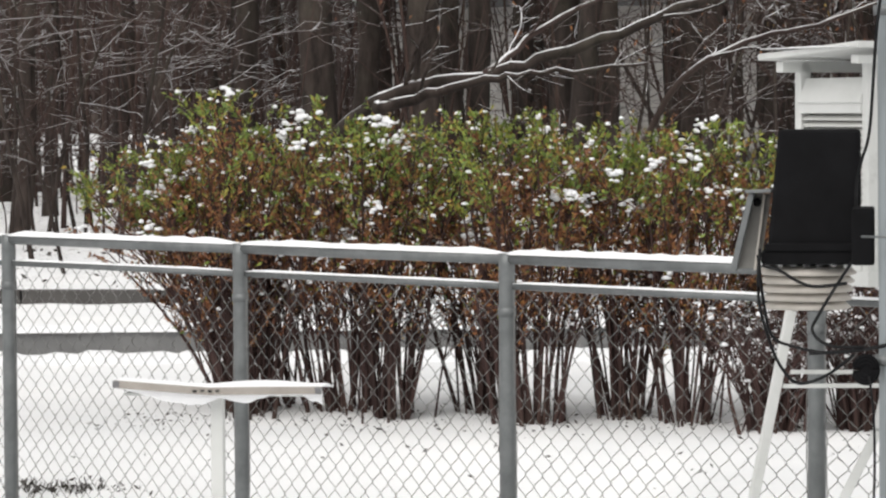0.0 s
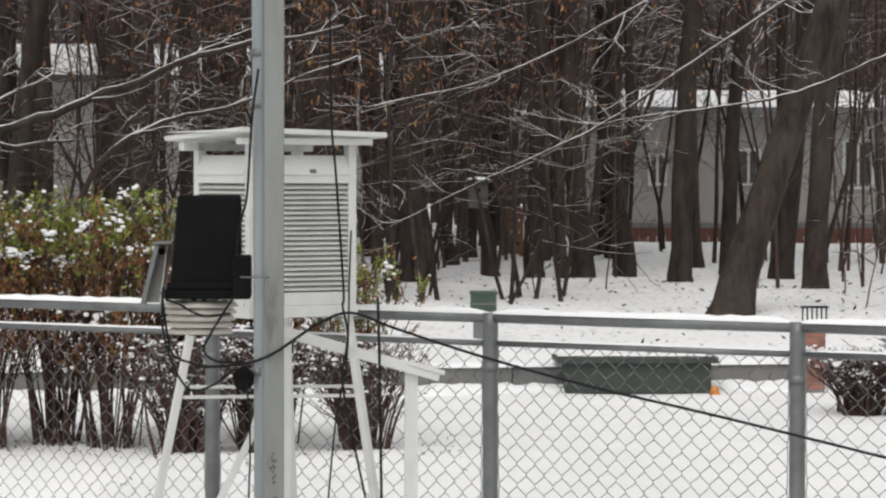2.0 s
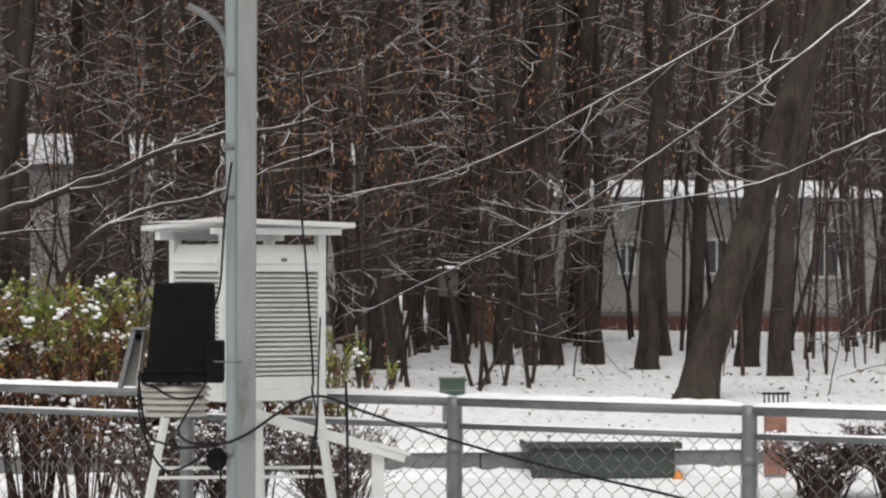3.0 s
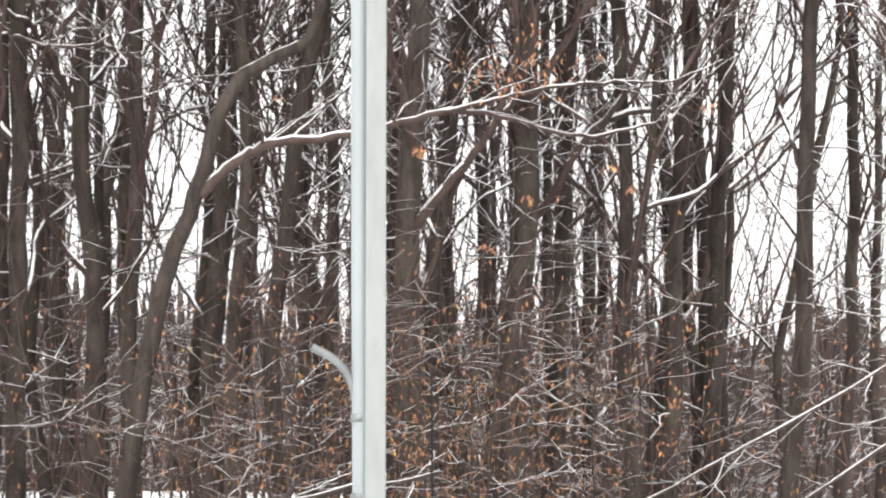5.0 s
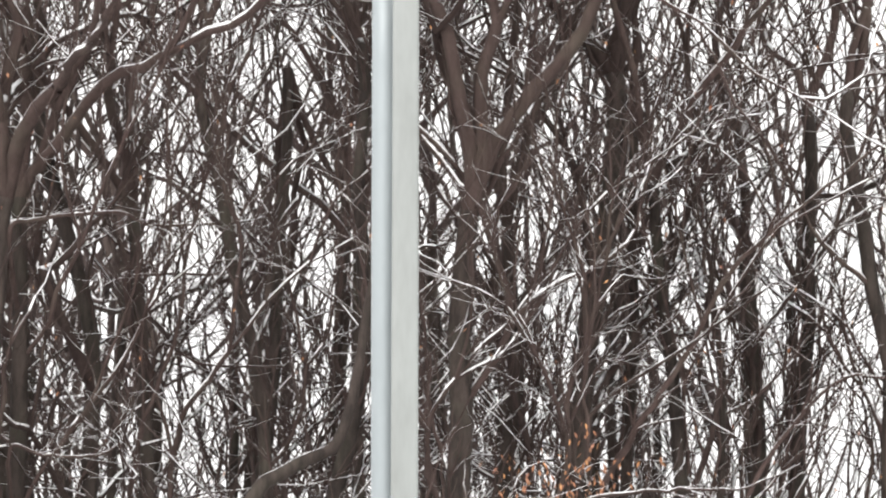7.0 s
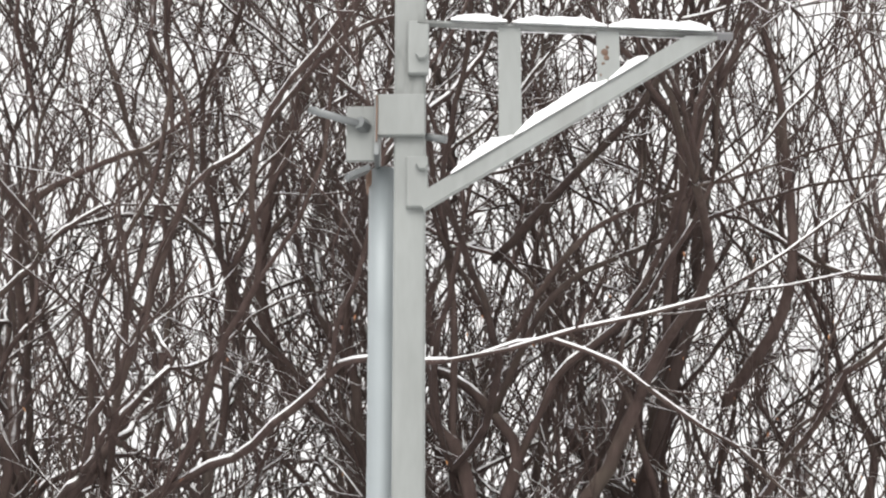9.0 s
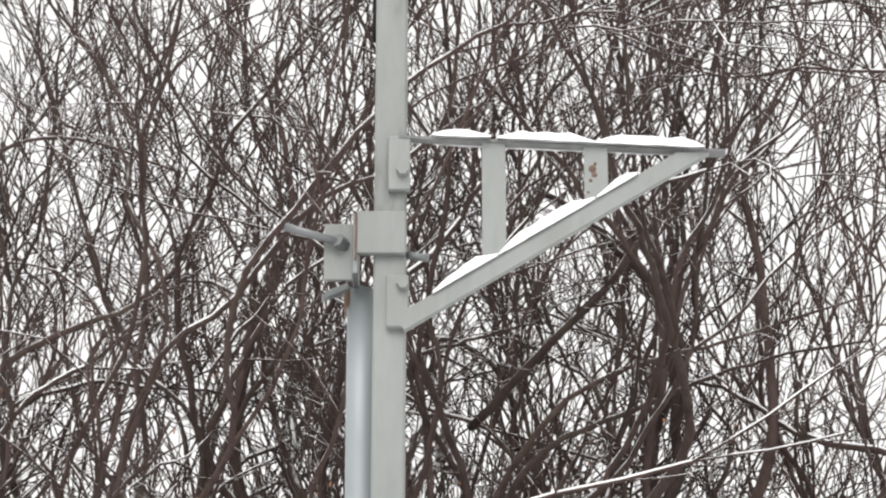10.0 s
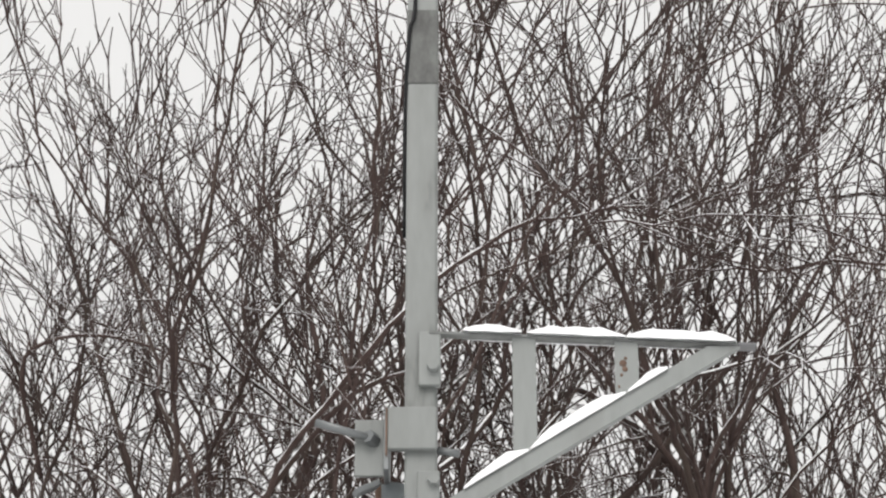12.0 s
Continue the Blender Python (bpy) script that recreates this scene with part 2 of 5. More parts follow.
def tube_data(pts, radii, sides, verts, faces, cap=True):
    """Adds a tapered tube along pts to the vertex and face lists."""
    p = np.asarray(pts, float)
    t = np.gradient(p, axis=0)
    t /= np.linalg.norm(t, axis=1)[:, None] + 1e-12
    ref = np.array((0.0, 0, 1)) if abs(t[:, 2]).mean() < 0.85 else np.array((0.0, 1, 0))
    s = np.cross(t, ref)
    s /= np.linalg.norm(s, axis=1)[:, None] + 1e-12
    u = np.cross(s, t)
    a = np.arange(sides) * 2 * math.pi / sides
    ring = p[:, None] + np.asarray(radii, float)[:, None, None] * (np.cos(a)[None, :, None] * s[:, None] + np.sin(a)[None, :, None] * u[:, None])
    o = len(verts)
    verts.extend(map(tuple, ring.reshape(-1, 3)))
    n = len(p)
    for i in range(n - 1):
        for k in range(sides):
            k2 = (k + 1) % sides
            faces.append((o + i * sides + k, o + i * sides + k2, o + (i + 1) * sides + k2, o + (i + 1) * sides + k))
    if cap:
        faces.append(tuple(o + k for k in range(sides))[::-1])
        faces.append(tuple(o + (n - 1) * sides + k for k in range(sides)))


def part_data(name, verts, faces, material, parent=None, label="", smooth=True):
    me = bpy.data.meshes.new(name)
    base = BASE[parent.name] if parent else Vector((0, 0, 0))
    v = np.asarray(verts, float) - np.array(base)
    me.from_pydata(v.tolist(), [], faces)
    return link(name, me, material, parent, label, smooth, base)


def pipe(name, pts, r, material, parent=None, label="", sides=10):
    v, f = [], []
    tube_data(pts, [r] * len(pts), sides, v, f)
    return part_data(name, v, f, material, parent, label)


def curve_through(points, steps=8):
    """A smooth line through the points (Catmull-Rom)."""
    p = [Vector(q) for q in points]
    p = [2 * p[0] - p[1]] + p + [2 * p[-1] - p[-2]]
    out = []
    for i in range(1, len(p) - 2):
        for k in range(steps):
            t = k / steps
            a, b, c, d = p[i - 1], p[i], p[i + 1], p[i + 2]
            out.append(0.5 * (2 * b + (c - a) * t + (2 * a - 5 * b + 4 * c - d) * t * t + (3 * b - 3 * c + d - a) * t ** 3))
    out.append(p[-2])
    return [tuple(q) for q in out]


def snow_ridge(a, b, w, h, verts, faces, seed, step=0.06):
    """An uneven ridge of snow lying along a bar from a to b."""
    rnd = random.Random(seed)
    a, b = Vector(a), Vector(b)
    n = max(3, int((b - a).length / step))
    d = (b - a).normalized()
    s = d.cross(Vector((0, 0, 1))).normalized()
    o = len(verts)
    for i in range(n + 1):
        c = a.lerp(b, i / n)
        k = h * (0.82 + 0.36 * rnd.random()) * (0.25 if i in (0, n) else 0.72 if i in (1, n - 1) else 1.0)
        for q, z in ((-0.5, 0.0), (-0.46, 0.68), (0.0, 1.0), (0.46, 0.68), (0.5, 0.0)):
            verts.append(tuple(c + s * (q * w * (0.9 + 0.2 * rnd.random())) + Vector((0, 0, z * k))))
    for i in range(n):
        for k in range(4):
            faces.append((o + i * 5 + k, o + i * 5 + k + 1, o + i * 5 + 5 + k + 1, o + i * 5 + 5 + k))
    faces.append(tuple(o + k for k in range(5))[::-1])
    faces.append(tuple(o + n * 5 + k for k in range(5)))


# ---- the ground ----
def ground_height(x, y):
    wall = 22.85 + 0.17 * x
    rise = 0.0
    if y > wall:
        k = min(1.0, (y - wall) / 4.5)
        rise = 0.16 + 0.29 * k
        rise += 0.02 * max(0.0, min(y, 60) - wall - 4.5) * 0.5
    a, b = max(0.0, min(1.0, 17.3 - y)), max(0.0, min(1.0, (-0.7 - x) / 0.8))
    rise -= 0.22 * a * a * (3 - 2 * a) * b * b * (3 - 2 * b)
    amp = 0.03 if y > wall else 0.018
    return rise + amp * noise.fractal((x * 0.9, y * 0.9, 0), 1.0, 2.0, 4)


def build_ground():
    xs = [-700, -250, -90, -40, -25] + [-16 + 0.2 * i for i in range(161)] + [25, 40, 90, 250, 700]
    ys = [-300, -100, -40, -15, -5, 0, 5] + [8 + 0.2 * i for i in range(66)]
    ys += [21.4 + 0.1 * i for i in range(32)] + [24.6 + 0.25 * i for i in range(80)] + [46, 50, 60, 80, 120, 250, 700]
    verts = [(x, y, ground_height(x, y)) for y in ys for x in xs]
    w = len(xs)
    faces = [(j * w + i, j * w + i + 1, j * w + w + i + 1, j * w + w + i) for j in range(len(ys) - 1) for i in range(w - 1)]
    ob = part_data("ground", verts, faces, GROUND)
    tagged(ob, "snow covered ground with leaf litter under the trees", "ground", kind="structure")


build_ground()


# ---- low concrete wall along the bank ----
def low_wall():
    w = thing("low_wall", (0, 22.7, 0), "low grey concrete retaining wall with snow on top", "wall", kind="structure")
    for k in range(12):
        x0, x1 = -9 + 1.5 * k, -9 + 1.5 * k + 1.49
        a, b = Vector((x0, 22.72 + 0.17 * x0, 0.06)), Vector((x1, 22.72 + 0.17 * x1, 0.06))
        part("wall_block", bar(a, b, 0.14, 0.26, 0.008), CONCRETE, w)
    v, f = [], []
    snow_ridge((-9, 22.72 - 0.17 * 9, 0.185), (9, 22.72 + 0.17 * 9, 0.185), 0.2, 0.045, v, f, 5, 0.12)
    part_data("snow_cap", v, f, SNOW, w, "white snow")
    v, f = [], []
    snow_ridge((-9, 22.55 - 0.17 * 9, -0.02), (9, 22.55 + 0.17 * 9, -0.02), 0.5, 0.085, v, f, 6, 0.07)
    part_data("snow_drift", v, f, SNOW, w, "uneven snow drift at the foot")


low_wall()


def low_kerb():
    k = thing("kerb", (-6.2, 23.5, 0.25), "low dark kerb between snow on the bank", "kerb", kind="structure")
    for i in range(4):
        x = -8.2 + 1.0 * i
        part("kerb_stone", bar(Vector((x, 23.5, 0.27)), Vector((x + 0.985, 23.5, 0.27)), 0.12, 0.17, 0.01), DARKSTONE, k)


low_kerb()

# ---- the chain-link fence ----
F0, FD = Vector((-1.68, 14.4, 0)), Vector((1.28, -0.9, 0)).normalized()
BAY, RAIL = 1.53, 1.055


def fence_at(i, z=0.0, off=0.0):
    n = Vector((FD.y, -FD.x, 0))
    return F0 + FD * (BAY * i - 0.013 * i * i) + n * off + Vector((0, 0, z))


def fence():
    fe = thing("chain_link_fence", F0, "grey galvanised chain-link fence with snow on its rails", "fence")
    first, last = -5, 5
    for i in range(first, last + 1):
        p = fence_at(i)
        pipe("post", [p + Vector((0, 0, z)) for z in (-0.5, 0.4, 1.0, RAIL - 0.004)], 0.033, GALV, fe, sides=14)
        v, f = [], []
        tube_data([p + Vector((0, 0, z)) for z in (0.80, 0.835)], [0.037, 0.037], 14, v, f)
        part_data("clamp_band", v, f, GALV, fe)
    for i in range(first, last):
        a, b = fence_at(i, RAIL - 0.025), fence_at(i + 1, RAIL - 0.025)
        pipe("top_rail", [a, a.lerp(b, 0.5) - Vector((0, 0, 0.003)), b], 0.023, GALV, fe, sides=10)
        a2, b2 = fence_at(i, RAIL - 0.135), fence_at(i + 1, RAIL - 0.135)
        d = (b2 - a2).normalized() * 0.04
        pipe("mid_rail", [a2 + d, b2 - d], 0.0135, GALV, fe, sides=8)
        v, f = [], []
        snow_ridge(a + Vector((0, 0, 0.016)), b + Vector((0, 0, 0.016)), 0.044, 0.024, v, f, i + 20)
        part_data("rail_snow", v, f, SNOW, fe, "white snow")
        v, f = [], []
        snow_ridge(a2 + d + Vector((0, 0, 0.012)), b2 - d + Vector((0, 0, 0.012)), 0.026, 0.009, v, f, i + 60)
        part_data("rail_snow", v, f, SNOW, fe, "white snow")
        mesh_panel(fe, i)


def mesh_panel(fe, i):
    w, h, top = 0.088, 0.093, RAIL - 0.135
    v, f = [], []
    rnd = random.Random(i)
    wide = (fence_at(i + 1) - fence_at(i)).length
    n = int(wide / (w / 2))
    for k in range(n):
        c = (k + 0.5) / n * wide
        side = 1 if k % 2 else -1
        pts = []
        rows = int((top + 0.24) / (h / 2))
        for r in range(rows + 1):
            s = c + (w / 4 + 0.001) * (1 if (r + k) % 2 else -1)
            s = min(max(s, 0.038), wide - 0.038)
            off = 0.0035 * (1 if (r + k) % 2 else -1) + 0.006 * math.sin(c * 3 + r * 0.3)
            q = fence_at(i) + FD * (s + 0.002 * rnd.uniform(-1, 1)) + Vector((FD.y, -FD.x, 0)) * off
            zz = top - r * h / 2 + 0.002 * rnd.uniform(-1, 1)
            pts.extend([(q.x, q.y, zz + 0.0065), (q.x, q.y, zz - 0.0065)])
        tube_data(pts, [0.0020] * len(pts), 4, v, f, False)
    part_data("wire_mesh", v, f, WIRE, fe, "diamond wire mesh")


fence()


# ---- trees ----
def limb(rnd, start, direction, length, r0, r1, n, wander, lift, verts, faces, sides):
    """A branch that wanders and lifts towards the light; returns its points."""
    p, d = np.array(start, float), np.array(direction, float)
    pts = [p.copy()]
    step = length / n
    for _ in range(n):
        d = d + wander * np.array((rnd.gauss(0, 1), rnd.gauss(0, 1), rnd.gauss(0, 1))) + np.array((0, 0, lift))
        d /= np.linalg.norm(d)
        p = p + d * step
        pts.append(p.copy())
    radii = [r0 + (r1 - r0) * i / n for i in range(n + 1)]
    tube_data(pts, radii, sides, verts, faces, False)
    return pts, radii


def turned(rnd, d, angle):
    d = np.array(d) / (np.linalg.norm(d) + 1e-9)
    a = np.cross(d, np.array((rnd.gauss(0, 1), rnd.gauss(0, 1), rnd.gauss(0, 1))))
    a /= np.linalg.norm(a) + 1e-9
    return d * math.cos(angle) + a * math.sin(angle)


LEVELS = (0.0, 2.5, 4.5, 6.5, 8.5, 11.0)


def tree(y, r, xs, seed, height, detail=1.0, twig_material=None, low=3.0, label="tall bare dark tree with snow on its twigs", lean_y=0.0, fork=0.0):
    """A trunk that bends through xs at LEVELS, forks into leaders and thins out into upright twigs."""
    rnd = random.Random(seed)
    x0 = xs[0]
    z = ground_height(x0, y)
    t = thing("tree", (x0, y, z), label, "tree", "bare trees of the wood")
    tv, tf, cv, cf, wv, wf = [], [], [], [], [], []
    top = fork or min(0.6 * height, rnd.uniform(9.5, 12.0))
    zs = [z - 0.2, z + 0.06, z + 0.35] + [q for q in np.arange(1.5, top, 0.8)] + [top]
    px = np.interp(zs, LEVELS, xs)
    sway = np.cumsum([rnd.gauss(0, 0.05) for _ in zs])
    pts = [(a + rnd.gauss(0, 0.018), y + lean_y * (b - z) + s, b) for a, b, s in zip(px, zs, sway)]
    radii = [r * (1.0 - 0.40 * (b - z) / (top - z)) * (1.5, 1.24, 1.06, 1.0)[min(i, 3)] for i, b in enumerate(zs)]
    P = np.array(curve_through(pts, 2))
    R = np.interp(np.linspace(0, 1, len(P)), np.linspace(0, 1, len(zs)), radii)
    tube_data(P, R, 10, tv, tf)
    part_data("trunk", tv, tf, BARK, t)
    full = 2.4 if x0 < -1.0 else 1.8 if x0 < 1.4 else 1.2
    thin = 0.0075 if detail > 1 else 0.0115 if detail > 0.7 else 0.016

    def snow_line(lp, lr):
        run = []
        for i in range(1, len(lp)):
            d = lp[i] - lp[i - 1]
            if abs(d[2]) < 0.84 * np.linalg.norm(d) and rnd.random() < 0.9:
                run.append((lp[i] + np.array((0, -0.25, 0.75)) * lr[i], lr[i] * 0.55 + 0.002))
                continue
            if len(run) > 1:
                tube_data([q[0] for q in run], [q[1] for q in run], 5, wv, wf)
            run = []
        if len(run) > 1:
            tube_data([q[0] for q in run], [q[1] for q in run], 5, wv, wf)

    def shoots(lp, lr, count, long):
        for _ in range(count):
            i = rnd.randint(1, len(lp) - 1)
            d = turned(rnd, lp[i] - lp[i - 1], radians(rnd.uniform(18, 55)))
            d[2] += 0.22
            g = 1.3 if lp[i][2] > 11.5 else 1.0
            sp, sr = limb(rnd, lp[i], d, long * rnd.uniform(0.45, 1.25), min(lr[i], 0.009 * g), 0.005 * g, 3, 0.16, 0.12, cv, cf, 3)
            if detail > 1:
                limb(rnd, sp[2], turned(rnd, d, radians(rnd.uniform(25, 50))), long * rnd.uniform(0.3, 0.7), 0.0065 * g, 0.004 * g, 2, 0.15, 0.1, cv, cf, 3)

    def grow(p, d, rr, long, bend):
        """One reach of a limb; at its end it forks, until the twigs are fine."""
        n = 8 if rr > 0.02 else 4
        r1 = rr * (0.76 if rr > 0.045 else 0.86)
        lp, lr = limb(rnd, p, d, long * rnd.uniform(0.7, 1.25), rr, r1, n, bend, 0.05, cv, cf, 7 if rr > 0.05 else 5 if rr > 0.02 else 4)
        if 0.055 > rr > (0.017 if p[2] > 11.5 else 0.0):
            snow_line(lp, lr)
        if rr < 0.03:
            shoots(lp, lr, int((full if lp[0][2] > 11.5 else 1.7) * detail + rnd.random()), 1.0)
        if r1 < (thin if lp[0][2] > 11 else max(thin, 0.0105)):
            return
        d1 = lp[-1] - lp[-2]
        wide = radians(rnd.uniform(10, 26))
        one = turned(rnd, d1, wide)
        two = 2 * np.dot(one, d1) / np.dot(d1, d1) * d1 - one
        two = turned(rnd, two, radians(rnd.uniform(0, 18)))
        big, small = rnd.uniform(0.80, 0.95), rnd.uniform(0.55, 0.78)
        for q, k in ((one, big), (two, small)):
            q[2] += 0.10
            if r1 * k > 0.006:
                grow(lp[-1], q, r1 * k, max(0.55, long * 0.86), bend)

    for j in range(2 if r < 0.08 or x0 > 1.4 else 3):
        d = turned(rnd, P[-1] - P[-2], radians(rnd.uniform(7, 28)))
        grow(P[-1], d, R[-1] * rnd.uniform(0.7, 0.92), 0.21 * (height - top), 0.17)
    side = 4 + int(3.6 * detail)
    for j in range(side):
        zz = low + 1.2 + (top - low - 1.4) * (j + rnd.random()) / side
        i = int(np.searchsorted(P[:, 2], zz))
        i = min(max(i, 1), len(P) - 1)
        d = turned(rnd, P[i] - P[i - 1], radians(rnd.uniform(18, 52)))
        d[1] *= 0.7
        grow(P[i], d, max(0.016, R[i] * rnd.uniform(0.18, 0.45)), rnd.uniform(0.9, 1.5), 0.145)
    for j in range(int(2 + 4 * detail)):
        zz = low + (top - low) * rnd.random() ** 1.5
        i = min(max(int(np.searchsorted(P[:, 2], zz)), 1), len(P) - 1)
        d = turned(rnd, (0, 0, 1), radians(rnd.uniform(60, 98)))
        lp, lr = limb(rnd, P[i], d, rnd.uniform(0.8, 2.6), 0.012, 0.006, 7, 0.17, 0.02, cv, cf, 4)
        shoots(lp, lr, 4, 0.6)
    if wv:
        tagged(part_data("snow", wv, wf, SNOW, t), "snow lying along the limbs", kind="stuff")
    part_data("crown", cv, cf, twig_material or TWIG, t, "bare branches edged with snow")
    return t


def clearing(x, y):
    """Gaps in the wood through which the houses show."""
    a = (x + 0.2) / (y - 2.0)
    return any(abs(a - c) < w for c, w in ((-0.126, 0.006), (-0.080, 0.011), (-0.041, 0.007), (0.135, 0.024), (0.178, 0.012)))


# distance, girth and the bends of each trunk at LEVELS
EDGE_WEST = [
    (31, 0.117, -3.91, -3.91, -3.91, -3.92, -3.98, -4.05), (31.4, 0.111, -3.20, -3.24, -3.20, -3.37, -3.32, -4.00),
    (32, 0.103, -2.78, -2.78, -2.90, -2.78, -2.90, -3.15), (33, 0.089, -2.11, -2.11, -2.15, -2.00, -1.78, -1.66),
    (32, 0.086, -1.82, -1.82, -1.84, -1.65, -1.83, -2.40), (31.5, 0.102, -1.23, -1.27, -1.42, -1.21, -0.81, -0.86),
    (35, 0.082, -1.16, -1.17, -1.20, -1.30, -1.21, -1.10), (34, 0.091, -0.85, -0.85, -0.85, -0.84, -0.93, -0.97),
    (31, 0.160, 0.01, -0.01, -0.04, 0.03, 0.08, 0.23), (33, 0.106, 0.22, 0.22, 0.23, 0.38, 0.67, 0.52)]
EDGE_EAST = [
    (33, 0.175, 1.11, 1.04, 1.15, 1.24, 1.27, 1.69), (34, 0.085, 2.05, 1.60, 1.65, 1.70, 1.84, 1.92),
    (33.5, 0.096, 2.36, 2.40, 2.30, 2.39, 2.24, 2.0), (33, 0.056, 2.69, 2.55, 2.24, 2.60, 2.70, 2.48),
    (33.5, 0.114, 2.95, 2.78, 2.89, 2.99, 3.15, 3.04), (34, 0.110, 3.46, 3.28, 3.39, 3.43, 3.58, 3.77),
    (33, 0.112, 3.94, 3.98, 4.17, 4.23, 4.33, 4.0), (36, 0.065, 4.52, 4.44, 4.30, 4.68, 5.07, 5.2),
    (34.5, 0.087, 4.61, 4.72, 4.94, 4.97, 4.99, 4.63), (33, 0.118, 5.01, 5.19, 5.35, 5.45, 5.6, 5.9), (31, 0.115, 5.07, 5.17, 5.5, 5.75, 6.1, 6.6)]
LEFT_TRUNKS = [
    (-8.07, 30, 0.085, 0.069), (-8.59, 33, 0.072, 0.041), (-8.48, 35, 0.089, 0.068), (-7.02, 31, 0.088, 0.065), (-6.5, 32, 0.124, 0.052),
    (-5.34, 31, 0.172, -0.045), (-5.55, 34, 0.126, 0.008), (-4.41, 30.5, 0.158, 0.034), (-4.39, 33, 0.1, 0.006)]
TREES = []


def straight(x, lean, rnd):
    """Bends of a trunk that leans a little and wanders."""
    return [x + lean * q + rnd.gauss(0, 0.10) * min(1.0, q / 3) for q in LEVELS]


for i, (y, r, *xs) in enumerate(EDGE_WEST + EDGE_EAST):
    TREES.append((y, xs, tree(y, r, xs, 100 + i, random.Random(i).uniform(21.0, 23.5) if xs[0] < -0.5 else random.Random(i).uniform(20.8, 23.0), 1.3 if xs[0] < 3.2 else 1.02)))
_r = random.Random(77)
for i, (x, y, r, k) in enumerate(LEFT_TRUNKS):
    tree(y, r, straight(x, k * 0.75, _r), 200 + i, _r.uniform(14, 17), 0.5)
for i in range(60):
    x, y, r = -10.5 + 19 * (i + _r.random()) / 60, _r.uniform(35.5, 46.5), _r.uniform(0.06, 0.135)
    if clearing(x, y) or (x > 2.2 and i % 3 == 0):
        continue
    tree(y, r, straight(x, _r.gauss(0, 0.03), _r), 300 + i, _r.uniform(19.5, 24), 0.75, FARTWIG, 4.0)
for i in range(15):
    x = -5.2 + 5.6 * (i + _r.random()) / 15 if i < 11 else _r.uniform(3.4, 5.8)
    y = _r.uniform(35, 41)
    if not clearing(x, y):
        tree(y, _r.uniform(0.07, 0.12), straight(x, _r.gauss(0, 0.03), _r), 370 + i, _r.uniform(17, 21), 0.62, FARTWIG, 5.0)
# the leaning tree
tree(27.0, 0.165, (3.52, 4.40, 5.2, 6.0, 6.8, 7.6), 401, 10.0, 0.5, None, 3.0, "dark bare tree leaning far over with snow on its upper side", 0.2, 6.0)


def snowy_branch(name, points, r0, r1, material, parent, label="", sides=7, seed=0, twigs=0, twig_len=0.6):
    """A limb along given bends, with smaller twigs of its own in one mesh."""
    rnd = random.Random(seed)
    v, f = [], []
    fine = curve_through(points, 6)
    n = len(fine)
    kink = min(0.009, r0 * 0.22)
    fine = [(x + rnd.gauss(0, kink), y + rnd.gauss(0, kink), z + rnd.gauss(0, kink)) for x, y, z in fine]
    radii = [r0 + (r1 - r0) * i / (n - 1) for i in range(n)]
    tube_data(fine, radii, sides, v, f)
    for _ in range(twigs):
        i = rnd.randint(n // 5, n - 1)
        bd = np.array(fine[i]) - np.array(fine[i - 1])
        d = turned(rnd, bd, radians(rnd.uniform(25, 70)))
        d[2] += 0.2
        lp, lr = limb(rnd, fine[i], d, twig_len * rnd.uniform(0.5, 1.5), max(0.006, radii[i] * 0.45), 0.004, 6, 0.15, 0.03, v, f, 4)
        for _k in range(4):
            j = rnd.randint(2, 6)
            limb(rnd, lp[j], turned(rnd, np.array(lp[j]) - np.array(lp[j - 1]), radians(rnd.uniform(25, 60))),
                 twig_len * rnd.uniform(0.25, 0.7), 0.005, 0.003, 4, 0.17, 0.03, v, f, 3)
    return part_data(name, v, f, material, parent, label)


# the forked tree with one long snow-laden limb
ft = thing("tree", (-2.95, 28.4, 0.5), "forked dark tree with a long limb carrying a line of snow", "tree", "bare trees of the wood")
snowy_branch("trunk", [(-2.85, 28.4, 0.35), (-2.63, 28.4, 2.5), (-2.34, 28.4, 4.45), (-1.98, 28.4, 5.57), (-1.66, 28.4, 6.54), (-1.21, 28.5, 6.9), (-0.9, 28.6, 7.17), (-0.7, 28.8, 8.3), (-0.5, 29, 10)],
             0.105, 0.03, BARK, ft, "", 9, 1)
snowy_branch("limb", [(-1.98, 28.4, 5.55), (-1.61, 28.4, 5.87), (-1.3, 28.4, 6.05), (-0.6, 28.4, 6.13), (-0.24, 28.4, 6.2), (0.37, 28.4, 6.36), (0.9, 28.5, 6.3), (1.6, 28.6, 6.15), (2.3, 28.7, 6.3)],
             0.055, 0.014, TWIG, ft, "limb with a line of snow", 8, 2, 22, 0.7)
snowy_branch("limb", [(0.3, 28.4, 6.34), (0.8, 28.3, 6.45), (1.33, 28.2, 6.55), (1.9, 28.2, 6.6), (2.4, 28.2, 6.6), (2.9, 28.2, 6.8)], 0.028, 0.008, TWIG, ft, "", 6, 3, 10, 0.5)

